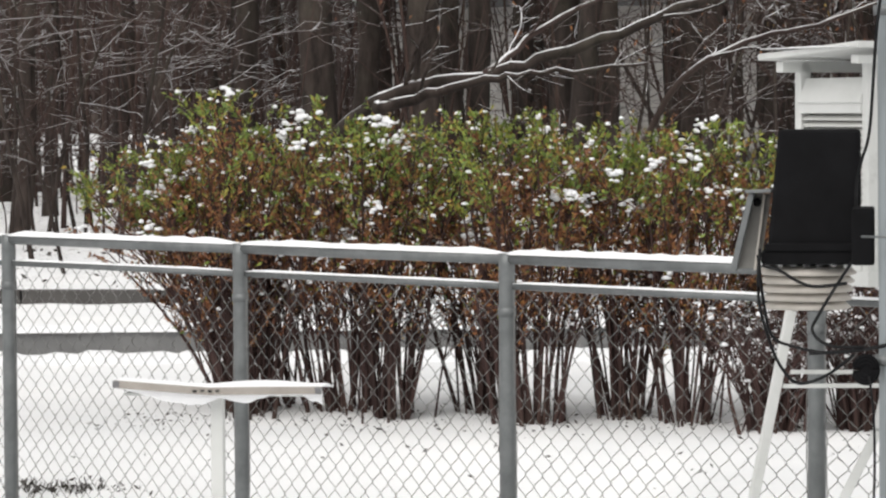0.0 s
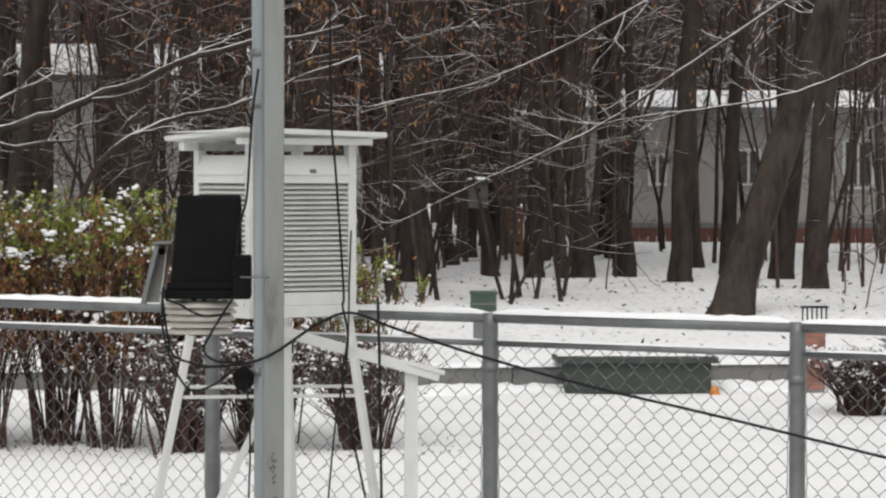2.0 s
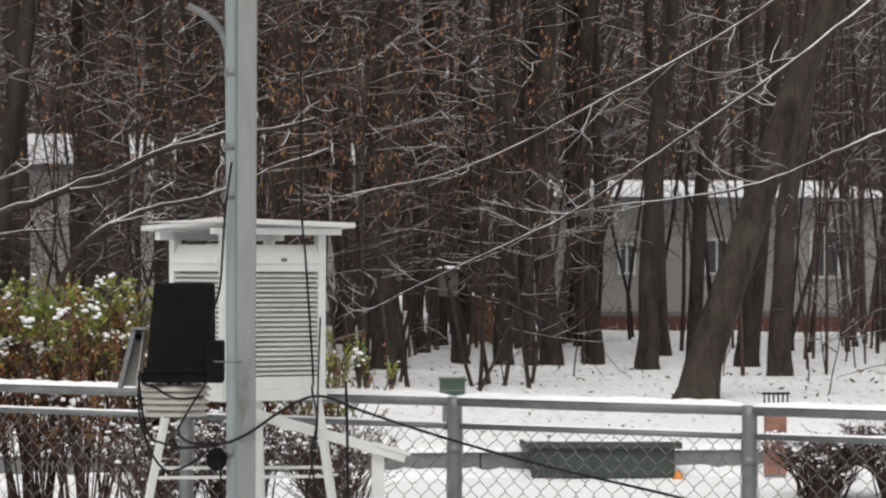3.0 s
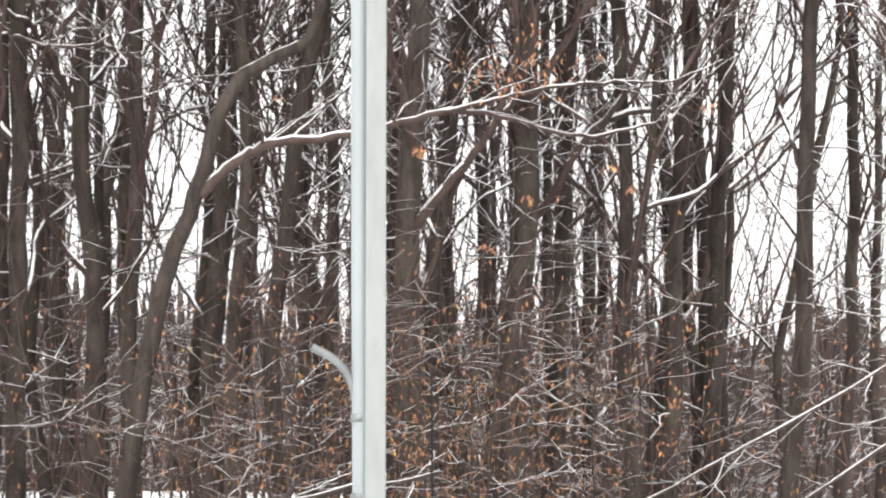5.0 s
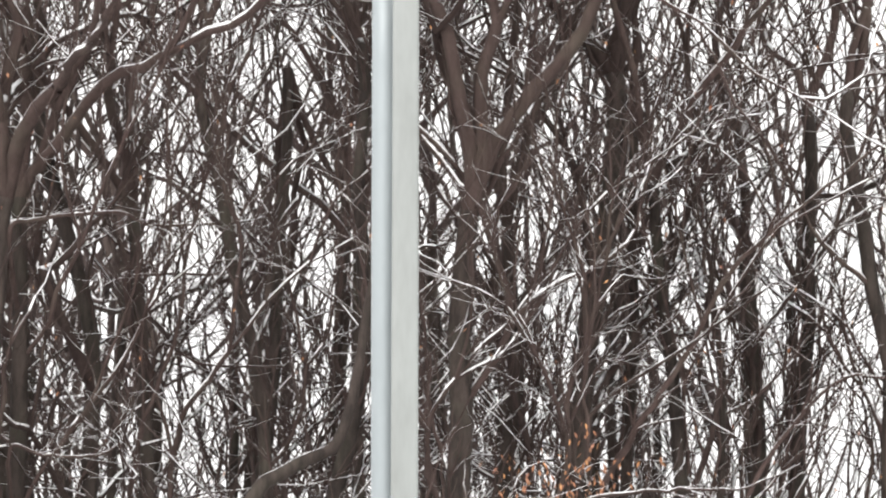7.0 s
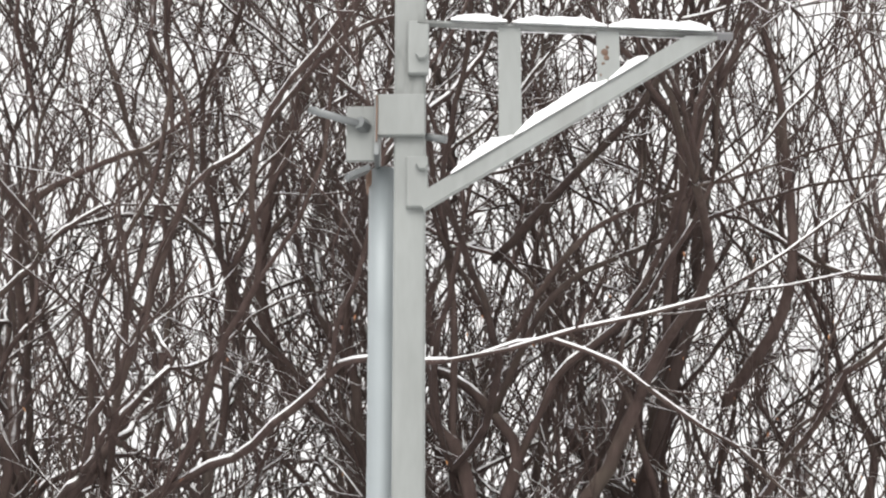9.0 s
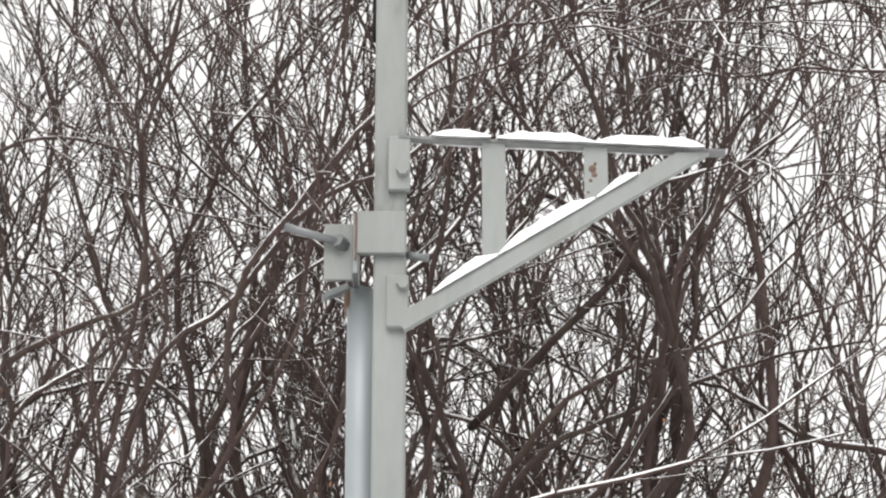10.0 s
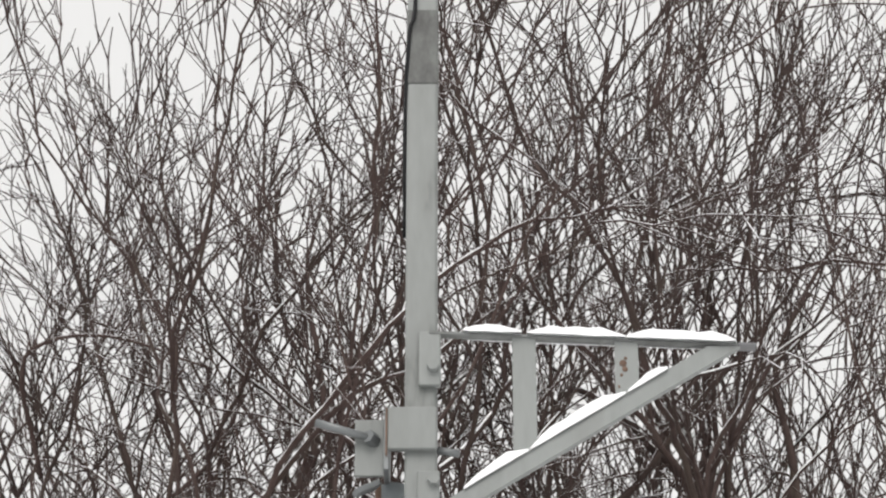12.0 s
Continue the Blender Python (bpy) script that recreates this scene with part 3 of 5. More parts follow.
# long snow-lined limbs that reach forward from the trunks
FRONT_BOUGHS = [
    ([(-3.74, 8.84), (-3.55, 8.99), (-2.85, 9.08), (-2.58, 8.99), (-2.02, 9.02)], 0.026),
    ([(-2.76, 8.39), (-2.64, 8.50), (-1.94, 8.53)], 0.024),
    ([(-2.46, 7.85), (-2.07, 7.72), (-1.40, 7.72)], 0.016),
    ([(-3.68, 6.96), (-3.40, 6.94), (-2.97, 6.96), (-2.80, 7.06)], 0.02),
    ([(-3.42, 8.44), (-3.35, 8.60), (-2.87, 9.21), (-2.59, 9.98)], 0.055),
    ([(1.55, 7.14), (1.99, 7.79), (2.40, 8.55), (3.10, 9.21), (3.95, 9.88)], 0.035),
    ([(1.11, 7.19), (2.09, 7.94), (2.74, 8.44)], 0.022),
    ([(2.53, 6.69), (3.22, 7.55), (3.84, 7.62)], 0.026),
    ([(2.12, 9.26), (2.57, 9.67), (2.92, 9.98)], 0.034)]
HIGH_BOUGHS = [
    ([(0.90, 12.35), (1.59, 12.80), (2.29, 13.05), (3.55, 13.52)], 0.03),
    ([(0.71, 11.90), (1.58, 12.42), (2.51, 12.85), (3.52, 13.10)], 0.034),
    ([(-3.65, 12.61), (-3.08, 13.11), (-2.59, 13.37), (-2.19, 13.84), (-2.11, 14.16)], 0.04),
    ([(-1.67, 11.91), (-1.57, 13.11), (-1.27, 14.21), (-1.44, 15.58), (-1.27, 16.61)], 0.06),
    ([(2.60, 11.90), (2.63, 13.52), (2.54, 14.58), (2.87, 15.46), (3.25, 16.08)], 0.055),
    ([(-0.28, 12.70), (0.18, 13.01), (0.73, 13.21)], 0.026),
    ([(-3.79, 14.67), (-3.09, 14.92), (-2.23, 14.64)], 0.024),
    ([(1.19, 13.31), (1.87, 14.26), (2.57, 15.18), (2.99, 15.91)], 0.04)]
for k, (pts, r) in enumerate(FRONT_BOUGHS + HIGH_BOUGHS):
    low = k < len(FRONT_BOUGHS)
    near, plane = (2.6, 28.4) if low else (4.85, 27.9)
    x0, z0 = pts[0]
    ty, txs, owner = min(TREES, key=lambda q: abs(np.interp(z0, LEVELS, q[1]) - x0) + 0.25 * abs(q[0] - 31))
    g = (ty - 0.7 - near) / (plane - near)
    pts = [(x * g, EYE + (z - EYE) * g) for x, z in pts]
    zb = pts[0][1] - 0.9
    path = [(float(np.interp(zb, LEVELS, txs)), ty, zb)] + [(x, ty - 0.7 + 0.08 * j, z) for j, (x, z) in enumerate(pts)]
    snowy_branch("limb", path, r * g, 0.012, TWIG, owner, "limb lined with snow", 8, 700 + k, 9, 0.7)

# long low boughs of the leaning tree
lt = thing("tree", (5.6, 27.0, 0.45), "bare tree with long low boughs lined with snow", "tree", "bare trees of the wood")
snowy_branch("trunk", [(5.6, 27.0, 0.3), (5.55, 27.0, 2.0), (5.5, 27.0, 4.0), (5.7, 27.1, 7.5), (5.8, 27.2, 12.0)], 0.11, 0.04, BARK, lt, "", 9, 4)
for k, pts in enumerate((
        [(5.52, 27, 2.9), (4.93, 26.4, 2.66), (4.18, 26.3, 2.36), (3.48, 26.3, 2.22), (2.58, 26.3, 2.09), (1.9, 26.3, 1.75)],
        [(5.5, 27, 4.2), (4.3, 26.5, 3.3), (3.28, 26.3, 2.62), (2.48, 26.3, 2.07), (1.49, 26.3, 1.6), (0.6, 26.3, 1.15)],
        [(5.5, 27, 4.9), (4.2, 26.6, 3.9), (2.9, 26.4, 3.15), (1.6, 26.4, 2.5), (0.4, 26.4, 2.2)],
        [(5.55, 27, 2.2), (6.2, 26.6, 2.0), (6.8, 26.4, 1.7), (7.4, 26.3, 1.6)])):
    snowy_branch("bough", pts, 0.020, 0.006, TWIG, lt, "bough with snow along its top", 7, 10 + k, 13, 0.6)

# a bent tree that hangs over the back of the hedge
bt = thing("bent_tree", (-4.05, 20.1, 0), "grey bent tree lying over the hedge with thick snow on it", "tree")
snowy_branch("trunk", [(-4.05, 20.1, -0.1), (-3.75, 20.1, 0.95), (-3.3, 20.0, 1.5), (-2.94, 19.9, 1.72), (-2.45, 19.8, 1.8), (-1.97, 19.8, 1.93), (-1.36, 19.8, 2.16), (-0.6, 19.8, 2.45), (0.2, 19.9, 2.6)],
             0.06, 0.014, BARK, bt, "", 9, 21, 8, 0.45)
snowy_branch("limb", [(-3.1, 19.9, 1.6), (-2.9, 19.75, 1.66), (-2.48, 19.6, 1.77), (-2.1, 19.6, 1.81), (-1.5, 19.6, 1.86)], 0.04, 0.008, BARK, bt, "", 8, 22, 5, 0.4)
snowy_branch("limb", [(-1.75, 20.5, 1.1), (-1.4, 20.4, 1.74), (-1.0, 20.4, 1.99), (-0.48, 20.4, 2.12), (0.3, 20.5, 2.45)], 0.024, 0.008, TWIG, bt, "", 7, 23, 7, 0.4)
snowy_branch("limb", [(-2.45, 19.8, 1.8), (-2.1, 20.0, 2.1), (-1.7, 20.1, 2.3)], 0.024, 0.008, TWIG, bt, "", 7, 24, 5, 0.4)


# ---- undergrowth and far woods ----
def thicket(name, label, n, x0, x1, y0, y1, h0, h1, material, seed, twigs=6, gauge=1.0):
    rnd = random.Random(seed)
    v, f = [], []
    for _ in range(n):
        x, y = rnd.uniform(x0, x1), rnd.uniform(y0, y1)
        h = rnd.uniform(h0, h1)
        if y < 47 and clearing(x, y) and (x < 0 or rnd.random() < 0.93):
            continue
        z = ground_height(x, y) - 0.05
        lp, lr = limb(rnd, (x, y, z), (rnd.gauss(0, 0.09), rnd.gauss(0, 0.08), 1), h, (0.006 + 0.003 * h) * gauge, 0.004 * gauge, 6, 0.07, 0.04, v, f, 4)
        for _k in range(twigs):
            i = rnd.randint(1, 6)
            d = turned(rnd, np.array(lp[i]) - np.array(lp[i - 1]), radians(rnd.uniform(30, 85)))
            sp, sr = limb(rnd, lp[i], d, rnd.uniform(0.3, 0.28 * h + 0.4), 0.007 * gauge, 0.0035 * gauge, 4, 0.18, 0.03, v, f, 3)
            limb(rnd, sp[2], turned(rnd, d, radians(45)), rnd.uniform(0.2, 0.6), 0.005 * gauge, 0.003 * gauge, 3, 0.18, 0.03, v, f, 3)
            limb(rnd, sp[3], turned(rnd, d, radians(50)), rnd.uniform(0.2, 0.6), 0.005 * gauge, 0.003 * gauge, 3, 0.18, 0.03, v, f, 3)
    ob = part_data(name, v, f, material)
    tagged(ob, label, "undergrowth", kind="stuff")


thicket("undergrowth", "bare brown undergrowth saplings dusted with snow", 150, -13, 1.2, 29.0, 42, 1.8, 5.8, BARE, 31, 9)
thicket("undergrowth", "thin bare saplings between the trunks", 45, 1.2, 9, 30.0, 43, 1.8, 5.8, BARE, 38, 9)
thicket("brushwood", "dense dark brushwood behind the trunks", 150, -17, -5.0, 35, 46, 1.0, 3.4, BARE, 39, 7, 1.5)
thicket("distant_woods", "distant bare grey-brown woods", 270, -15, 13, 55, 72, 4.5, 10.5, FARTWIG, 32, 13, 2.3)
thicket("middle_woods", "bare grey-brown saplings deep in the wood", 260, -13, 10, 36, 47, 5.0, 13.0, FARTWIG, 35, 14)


def sapling(x, y, h, seed):
    rnd = random.Random(seed)
    z = ground_height(x, y)
    t = thing("sapling", (x, y, z), "thin bare sapling with fine reddish-brown twigs", "sapling", "saplings at the wood's edge")
    v, f, tv, tf = [], [], [], []
    lp, lr = limb(rnd, (x, y, z - 0.05), (rnd.gauss(0, 0.16), rnd.gauss(0, 0.1), 1), h, 0.008 + 0.004 * h, 0.004, 8, 0.07, 0.04, v, f, 5)
    for _ in range(13):
        i = rnd.randint(2, 8)
        d = turned(rnd, np.array(lp[i]) - np.array(lp[i - 1]), radians(rnd.uniform(30, 85)))
        sp, sr = limb(rnd, lp[i], d, rnd.uniform(0.4, 0.28 * h + 0.4), 0.007, 0.0035, 5, 0.18, 0.03, tv, tf, 3)
        for k in (2, 3, 4):
            limb(rnd, sp[k], turned(rnd, d, radians(48)), rnd.uniform(0.2, 0.6), 0.005, 0.003, 3, 0.18, 0.03, tv, tf, 3)
    part_data("stem", v, f, BARK, t)
    part_data("twig_crown", tv, tf, BARE, t, "fine reddish-brown twigs")


_s = random.Random(36)
for i in range(44):
    sapling(_s.uniform(-2.8, 2.4), _s.uniform(27.8, 29.6), _s.uniform(2.4, 4.8), 900 + i)
for i in range(20):
    sapling(_s.uniform(-8.4, -5.6), _s.uniform(25.0, 30.0), _s.uniform(2.0, 4.2), 930 + i)
for i in range(15):
    sapling(_s.uniform(3.6, 7.4), _s.uniform(36.5, 44.5), _s.uniform(4.0, 7.0), 950 + i)


def distant_tree_line():
    """The ragged far edge of the woods, closing the view."""
    rnd = random.Random(44)
    v, f = [], []
    n = 900
    for i in range(n + 1):
        x = -45 + 80 * i / n
        base = 10.3 + 1.3 * noise.noise((x * 0.15, 3.1, 0)) + 0.9 * noise.noise((x * 0.7, 8.0, 0))
        top = base + rnd.uniform(-0.9, 0.9)
        y = 88 + 0.5 * rnd.random()
        v.extend([(x, y, 0.4), (x + rnd.gauss(0, 0.04), y + 0.2, top), (x, y + 1.5, 0.4)])
    for i in range(n):
        o = i * 3
        f.append((o, o + 3, o + 4, o + 1))
        f.append((o + 1, o + 4, o + 5, o + 2))
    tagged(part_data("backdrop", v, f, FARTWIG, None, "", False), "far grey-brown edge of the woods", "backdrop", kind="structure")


distant_tree_line()
thicket("low_brush", "low bare brush sticking out of the snow", 90, -9, 9, 27.5, 37, 0.3, 1.0, BARE, 33, 3)


# ---- the hedge ----
def leaf_quad(v, f, p, d, size, rnd):
    d = np.asarray(d, float)
    d = d / (np.linalg.norm(d) + 1e-9)
    s = np.cross(d, np.array((rnd.gauss(0, 1), rnd.gauss(0, 1), rnd.gauss(0, 1))))
    s = s / (np.linalg.norm(s) + 1e-9) * size * 0.19
    n = np.cross(d, s) * 0.25
    o = len(v)
    p = np.asarray(p)
    v.extend(map(tuple, (p, p + d * size * 0.45 + s + n, p + d * size, p + d * size * 0.45 - s + n)))
    f.append((o, o + 1, o + 2))
    f.append((o, o + 2, o + 3))


def snow_blob(v, f, c, r, rnd):
    """A small uneven lump of snow."""
    o = len(v)
    rings, seg = 3, 6
    k = [rnd.uniform(0.5, 1.5) for _ in range(seg)]
    tall = rnd.uniform(0.55, 1.1)
    for i in range(rings):
        a = -0.6 + 1.5 * i / (rings - 1)
        for j in range(seg):
            b = j * 2 * math.pi / seg
            q = r * math.cos(a) * k[j] * rnd.uniform(0.88, 1.12)
            v.append((c[0] + q * math.cos(b) * 1.25, c[1] + q * math.sin(b), c[2] + r * tall * math.sin(a) * rnd.uniform(0.7, 1.3)))
    v.append((c[0], c[1], c[2] + r * tall * rnd.uniform(0.7, 1.1)))
    v.append((c[0], c[1], c[2] - r * 0.5))
    for i in range(rings - 1):
        for j in range(seg):
            f.append((o + i * seg + j, o + i * seg + (j + 1) % seg, o + (i + 1) * seg + (j + 1) % seg, o + (i + 1) * seg + j))
    for j in range(seg):
        f.append((o + (rings - 1) * seg + j, o + (rings - 1) * seg + (j + 1) % seg, o + rings * seg))
        f.append((o + (j + 1) % seg, o + j, o + rings * seg + 1))


def shrub(x, y, h, spread, seed, stems=46, green=0.4, leafy=1.0, lumps=9, label="leafy hedge shrub, green on top and brown below, with snow clumps", foot=0.0):
    rnd = random.Random(seed)
    t = thing("shrub", (x, y, 0), label, "shrub", "shrubs of the hedge")
    sv, sf, gv, gf, bv, bf, wv, wf = [], [], [], [], [], [], [], []
    tips = []
    for _ in range(stems):
        a, q = rnd.uniform(0, 2 * math.pi), math.sqrt(rnd.random())
        ex, ey = x + spread * q * math.cos(a), y + spread * 1.1 * q * math.sin(a)
        bx, by = x + foot + 0.22 * (ex - x) + rnd.gauss(0, 0.045), y + 0.4 * (ey - y) + rnd.gauss(0, 0.05)
        top = h * (1.0 - 0.22 * q * q) * rnd.uniform(0.82, 1.04)
        pts = [(bx, by, -0.05), (bx + 0.35 * (ex - bx) + rnd.gauss(0, 0.03), by + 0.35 * (ey - by), top * 0.45), (ex + rnd.gauss(0, 0.03), ey, top)]
        fine = curve_through(pts, 4)
        tube_data(fine, np.linspace(rnd.choice((0.006, 0.007, 0.009, 0.014)), 0.003, len(fine)), 5, sv, sf, False)
        for k in range(int(10 * leafy) + 2):
            i = rnd.randint(3, len(fine) - 1)
            s = np.array(fine[i])
            d = turned(rnd, (0.35 * (ex - bx), 0.35 * (ey - by), 1), radians(rnd.uniform(10, 60)))
            L = rnd.uniform(0.12, 0.34)
            e = s + d * L
            if e[2] > h * 1.06:
                e[2] = h * 1.06
            tube_data([s, (s + e) / 2 + np.array((rnd.gauss(0, 0.012), rnd.gauss(0, 0.012), 0)), e], [0.0035, 0.003, 0.002], 3, sv, sf, False)
            tips.append(e)
            level = e[2] / h
            if rnd.random() < (0.93 if level < 0.38 else 0.65 - 2.2 * (level - 0.38)):
                continue
            patch = noise.noise((e[0] * 4.5, e[1] * 4.5, e[2] * 3.0)) + 0.35 * rnd.gauss(0, 1)
            for m in range(int(rnd.randint(15, 25) * leafy)):
                c = s + (e - s) * rnd.uniform(0.15, 1.0)
                ld = turned(rnd, d, radians(rnd.uniform(20, 70)))
                is_green = green > 0 and rnd.random() < max(0.03, min(0.9, (level - 0.80 + 0.36 * patch) * 3.6 + green))
                if is_green:
                    leaf_quad(gv, gf, c, ld, rnd.uniform(0.022, 0.044), rnd)
                else:
                    leaf_quad(bv, bf, c, ld, rnd.uniform(0.018, 0.036), rnd)
    for k in range(lumps):
        e = rnd.choice(tips)
        if e[2] > h * 0.55 and (e[1] < y + 0.1 or rnd.random() < 0.3):
            c = (e[0], e[1] - 0.03, e[2])
            r = rnd.choice((0.012, 0.016, 0.022, 0.032)) * (1.0 if leafy > 0.6 else 0.42 if leafy < 0.3 else 0.75)
            snow_blob(wv, wf, c, r * 0.62, rnd)
            for _k in range(int(r * 280)):
                snow_blob(wv, wf, (c[0] + rnd.gauss(0, r * 1.1), c[1] - rnd.random() * r, c[2] + rnd.gauss(-0.2, 0.7) * r), r * rnd.uniform(0.25, 0.6), rnd)
    for k in range(lumps * 5):
        e = rnd.choice(tips)
        if e[2] > h * 0.25:
            snow_blob(wv, wf, (e[0], e[1], e[2]), rnd.choice((0.004, 0.005, 0.007, 0.012)), rnd)
    part_data("woody_growth", sv, sf, STEM, t, "thin dark stems")
    if gv:
        part_data("green_leaves", gv, gf, GREENLEAF, t, "green leaves", False)
    if bv:
        part_data("brown_leaves", bv, bf, BROWNLEAF if green > 0 else WITHERED, t, "brown leaves", False)
    if wv:
        part_data("snow_clumps", wv, wf, SNOW, t, "white snow")
    return t


HEDGE = [(-4.05, 18.6, 1.32, 0.42), (-3.8, 18.9, 1.42, 0.5), (-3.5, 18.3, 1.62, 0.55), (-3.05, 18.6, 1.58, 0.55), (-2.75, 18.2, 1.48, 0.5), (-2.3, 18.6, 1.5, 0.55),
         (-2.0, 18.1, 1.52, 0.5), (-1.55, 18.5, 1.5, 0.52), (-1.2, 18.2, 1.45, 0.5), (-0.75, 18.6, 1.4, 0.5), (-0.3, 18.5, 1.25, 0.42)]
for i, (x, y, h, s) in enumerate(HEDGE):
    shrub(x, y, h, s, 500 + i, 38, 0.10, 1.25, 40, foot=(0.45, 0.3)[i] if i < 2 else 0.0)
shrub(0.3, 18.5, 1.15, 0.36, 540, 26, 0.4, 0.8, 10, "thinner hedge shrub with yellow-green leaves and snow")
for i, (x, y, h, s) in enumerate(((-0.75, 17.7, 0.62, 0.36), (-0.3, 17.9, 0.7, 0.36), (0.3, 18.0, 0.6, 0.36))):
    shrub(x, y, h, s, 560 + i, 60, 0.0, 0.25, 110, "low twiggy brown shrub dusted with snow")
for i, (x, y, h, s) in enumerate(((3.75, 20.7, 0.40, 0.42), (4.35, 20.5, 0.5, 0.5), (5.1, 20.7, 0.5, 0.5))):
    shrub(x, y, h, s, 580 + i, 90, 0.0, 0.35, 130, "low snowy shrub with dark withered leaves")


# ---- the mast ----
def bolt(at, r, d, parent, material=None):
    v, f = [], []
    a = Vector(at)
    tube_data([a, a + Vector((0, -d, 0))], [r, r * 0.9], 6, v, f)
    part_data("bolt", v, f, material or MASTPAINT, parent, smooth=False)


def mast():
    m = thing("mast", (-0.14, 11.4, 0), "tall pale grey steel mast of a pipe and a square tube", "mast")
    pipe("pipe", curve_through([(-0.170, 11.45, -0.1), (-0.176, 11.45, 1.5), (-0.19, 11.45, 3.4), (-0.195, 11.45, 5.04)], 4), 0.036, PIPE, m, "round galvanised pipe", 18)
    bm = solid(-0.0385, 0.0385, -0.032, 0.032, 0, 7.7, Matrix.Translation((-0.129, 11.385, -0.1)), 0.006)
    part("square_tube", bm, MASTPAINT, m)
    for z in (0.86, 1.9, 2.1, 2.4):
        v, f = [], []
        tube_data([(-0.188, 11.45, z), (-0.188, 11.45, z + 0.03)], [0.037, 0.037], 16, v, f)
        part_data("pipe_collar", v, f, GALV, m)
    # side clamp with its long bolt
    low, m = m, thing("mast_clamp", (-0.1, 11.34, 4.23), "grey steel clamp with rusty edges joining pipe and tube", "clamp")
    m.location, m.scale = (-0.094, 11.34, 4.889), (1.09, 1.1, 1.13)
    part("clamp_plate", solid(-0.275, -0.212, 11.37, 11.38, 4.36, 4.492, None, 0.002), MASTPAINT, m)
    part("clamp_strap", solid(-0.205, -0.098, 11.335, 11.352, 4.405, 4.505, None, 0.003), MASTPAINT, m)
    part("rusty_seam", solid(-0.208, -0.204, 11.331, 11.345, 4.39, 4.5, None, 0.001), RUST, m, "rusty seam")
    part("clamp_side", solid(-0.212, -0.2, 11.34, 11.47, 4.36, 4.5, None, 0.002), GALV, m, "worn inner edge of the clamp")
    part("pipe_rim", solid(-0.232, -0.168, 11.42, 11.48, 4.325, 4.365, None, 0.006), RUST, m, "rusty pipe end")
    pipe("long_bolt", [(-0.235, 11.36, 4.44), (-0.36, 11.34, 4.47)], 0.009, GALV, m, "", 8)
    pipe("long_bolt", [(-0.095, 11.36, 4.412), (-0.05, 11.35, 4.4)], 0.009, GALV, m, "", 8)
    v, f = [], []
    tube_data([(-0.232, 11.372, 4.441), (-0.246, 11.35, 4.443)], [0.016, 0.015], 6, v, f)
    part_data("nut", v, f, GALV, m, smooth=False)
    part("clamp_tongue", bar((-0.272, 11.36, 4.315), (-0.225, 11.38, 4.345), 0.03, 0.014, 0.003), GALV, m)
    m = low
    # bent arm lower down
    pipe("bent_hook", curve_through([(-0.2, 11.45, 2.46), (-0.215, 11.45, 2.53), (-0.24, 11.45, 2.59), (-0.297, 11.45, 2.646), (-0.372, 11.45, 2.686)], 5), 0.016, GALV, m, "grey bent pipe arm", 10)
    # dark weathered joint near the top
    part("joint_sleeve", solid(-0.1695, -0.0885, 11.35, 11.42, 6.13, 6.36, None, 0.005), STAIN_AND_SHADE, m, "stained grey sleeve")
    pipe("top_cable", curve_through([(-0.148, 11.343, 7.2), (-0.146, 11.343, 6.42), (-0.162, 11.343, 6.28), (-0.172, 11.36, 6.05), (-0.172, 11.39, 5.7)], 5), 0.005, RUBBER, m, "thin black cable", 6)
    rr = random.Random(41)
    for k in range(16):
        z, x, q = rr.uniform(0.36, 0.6), -0.13 + rr.gauss(0, 0.006), rr.uniform(0.003, 0.008)
        v, f = [], []
        tube_data([(x, 11.354, z), (x + rr.gauss(0, 0.002), 11.3515, z + rr.gauss(0, 0.002))], [q, q * 0.8], 6, v, f)
        part_data("rust_spot", v, f, RUST, m, "rust bloom")


def snow_cap(a, b, w, h, parent, seed):
    v, f = [], []
    snow_ridge(a, b, w, h, v, f, seed, 0.025)
    part_data("snow", v, f, SNOW, parent, "white snow")


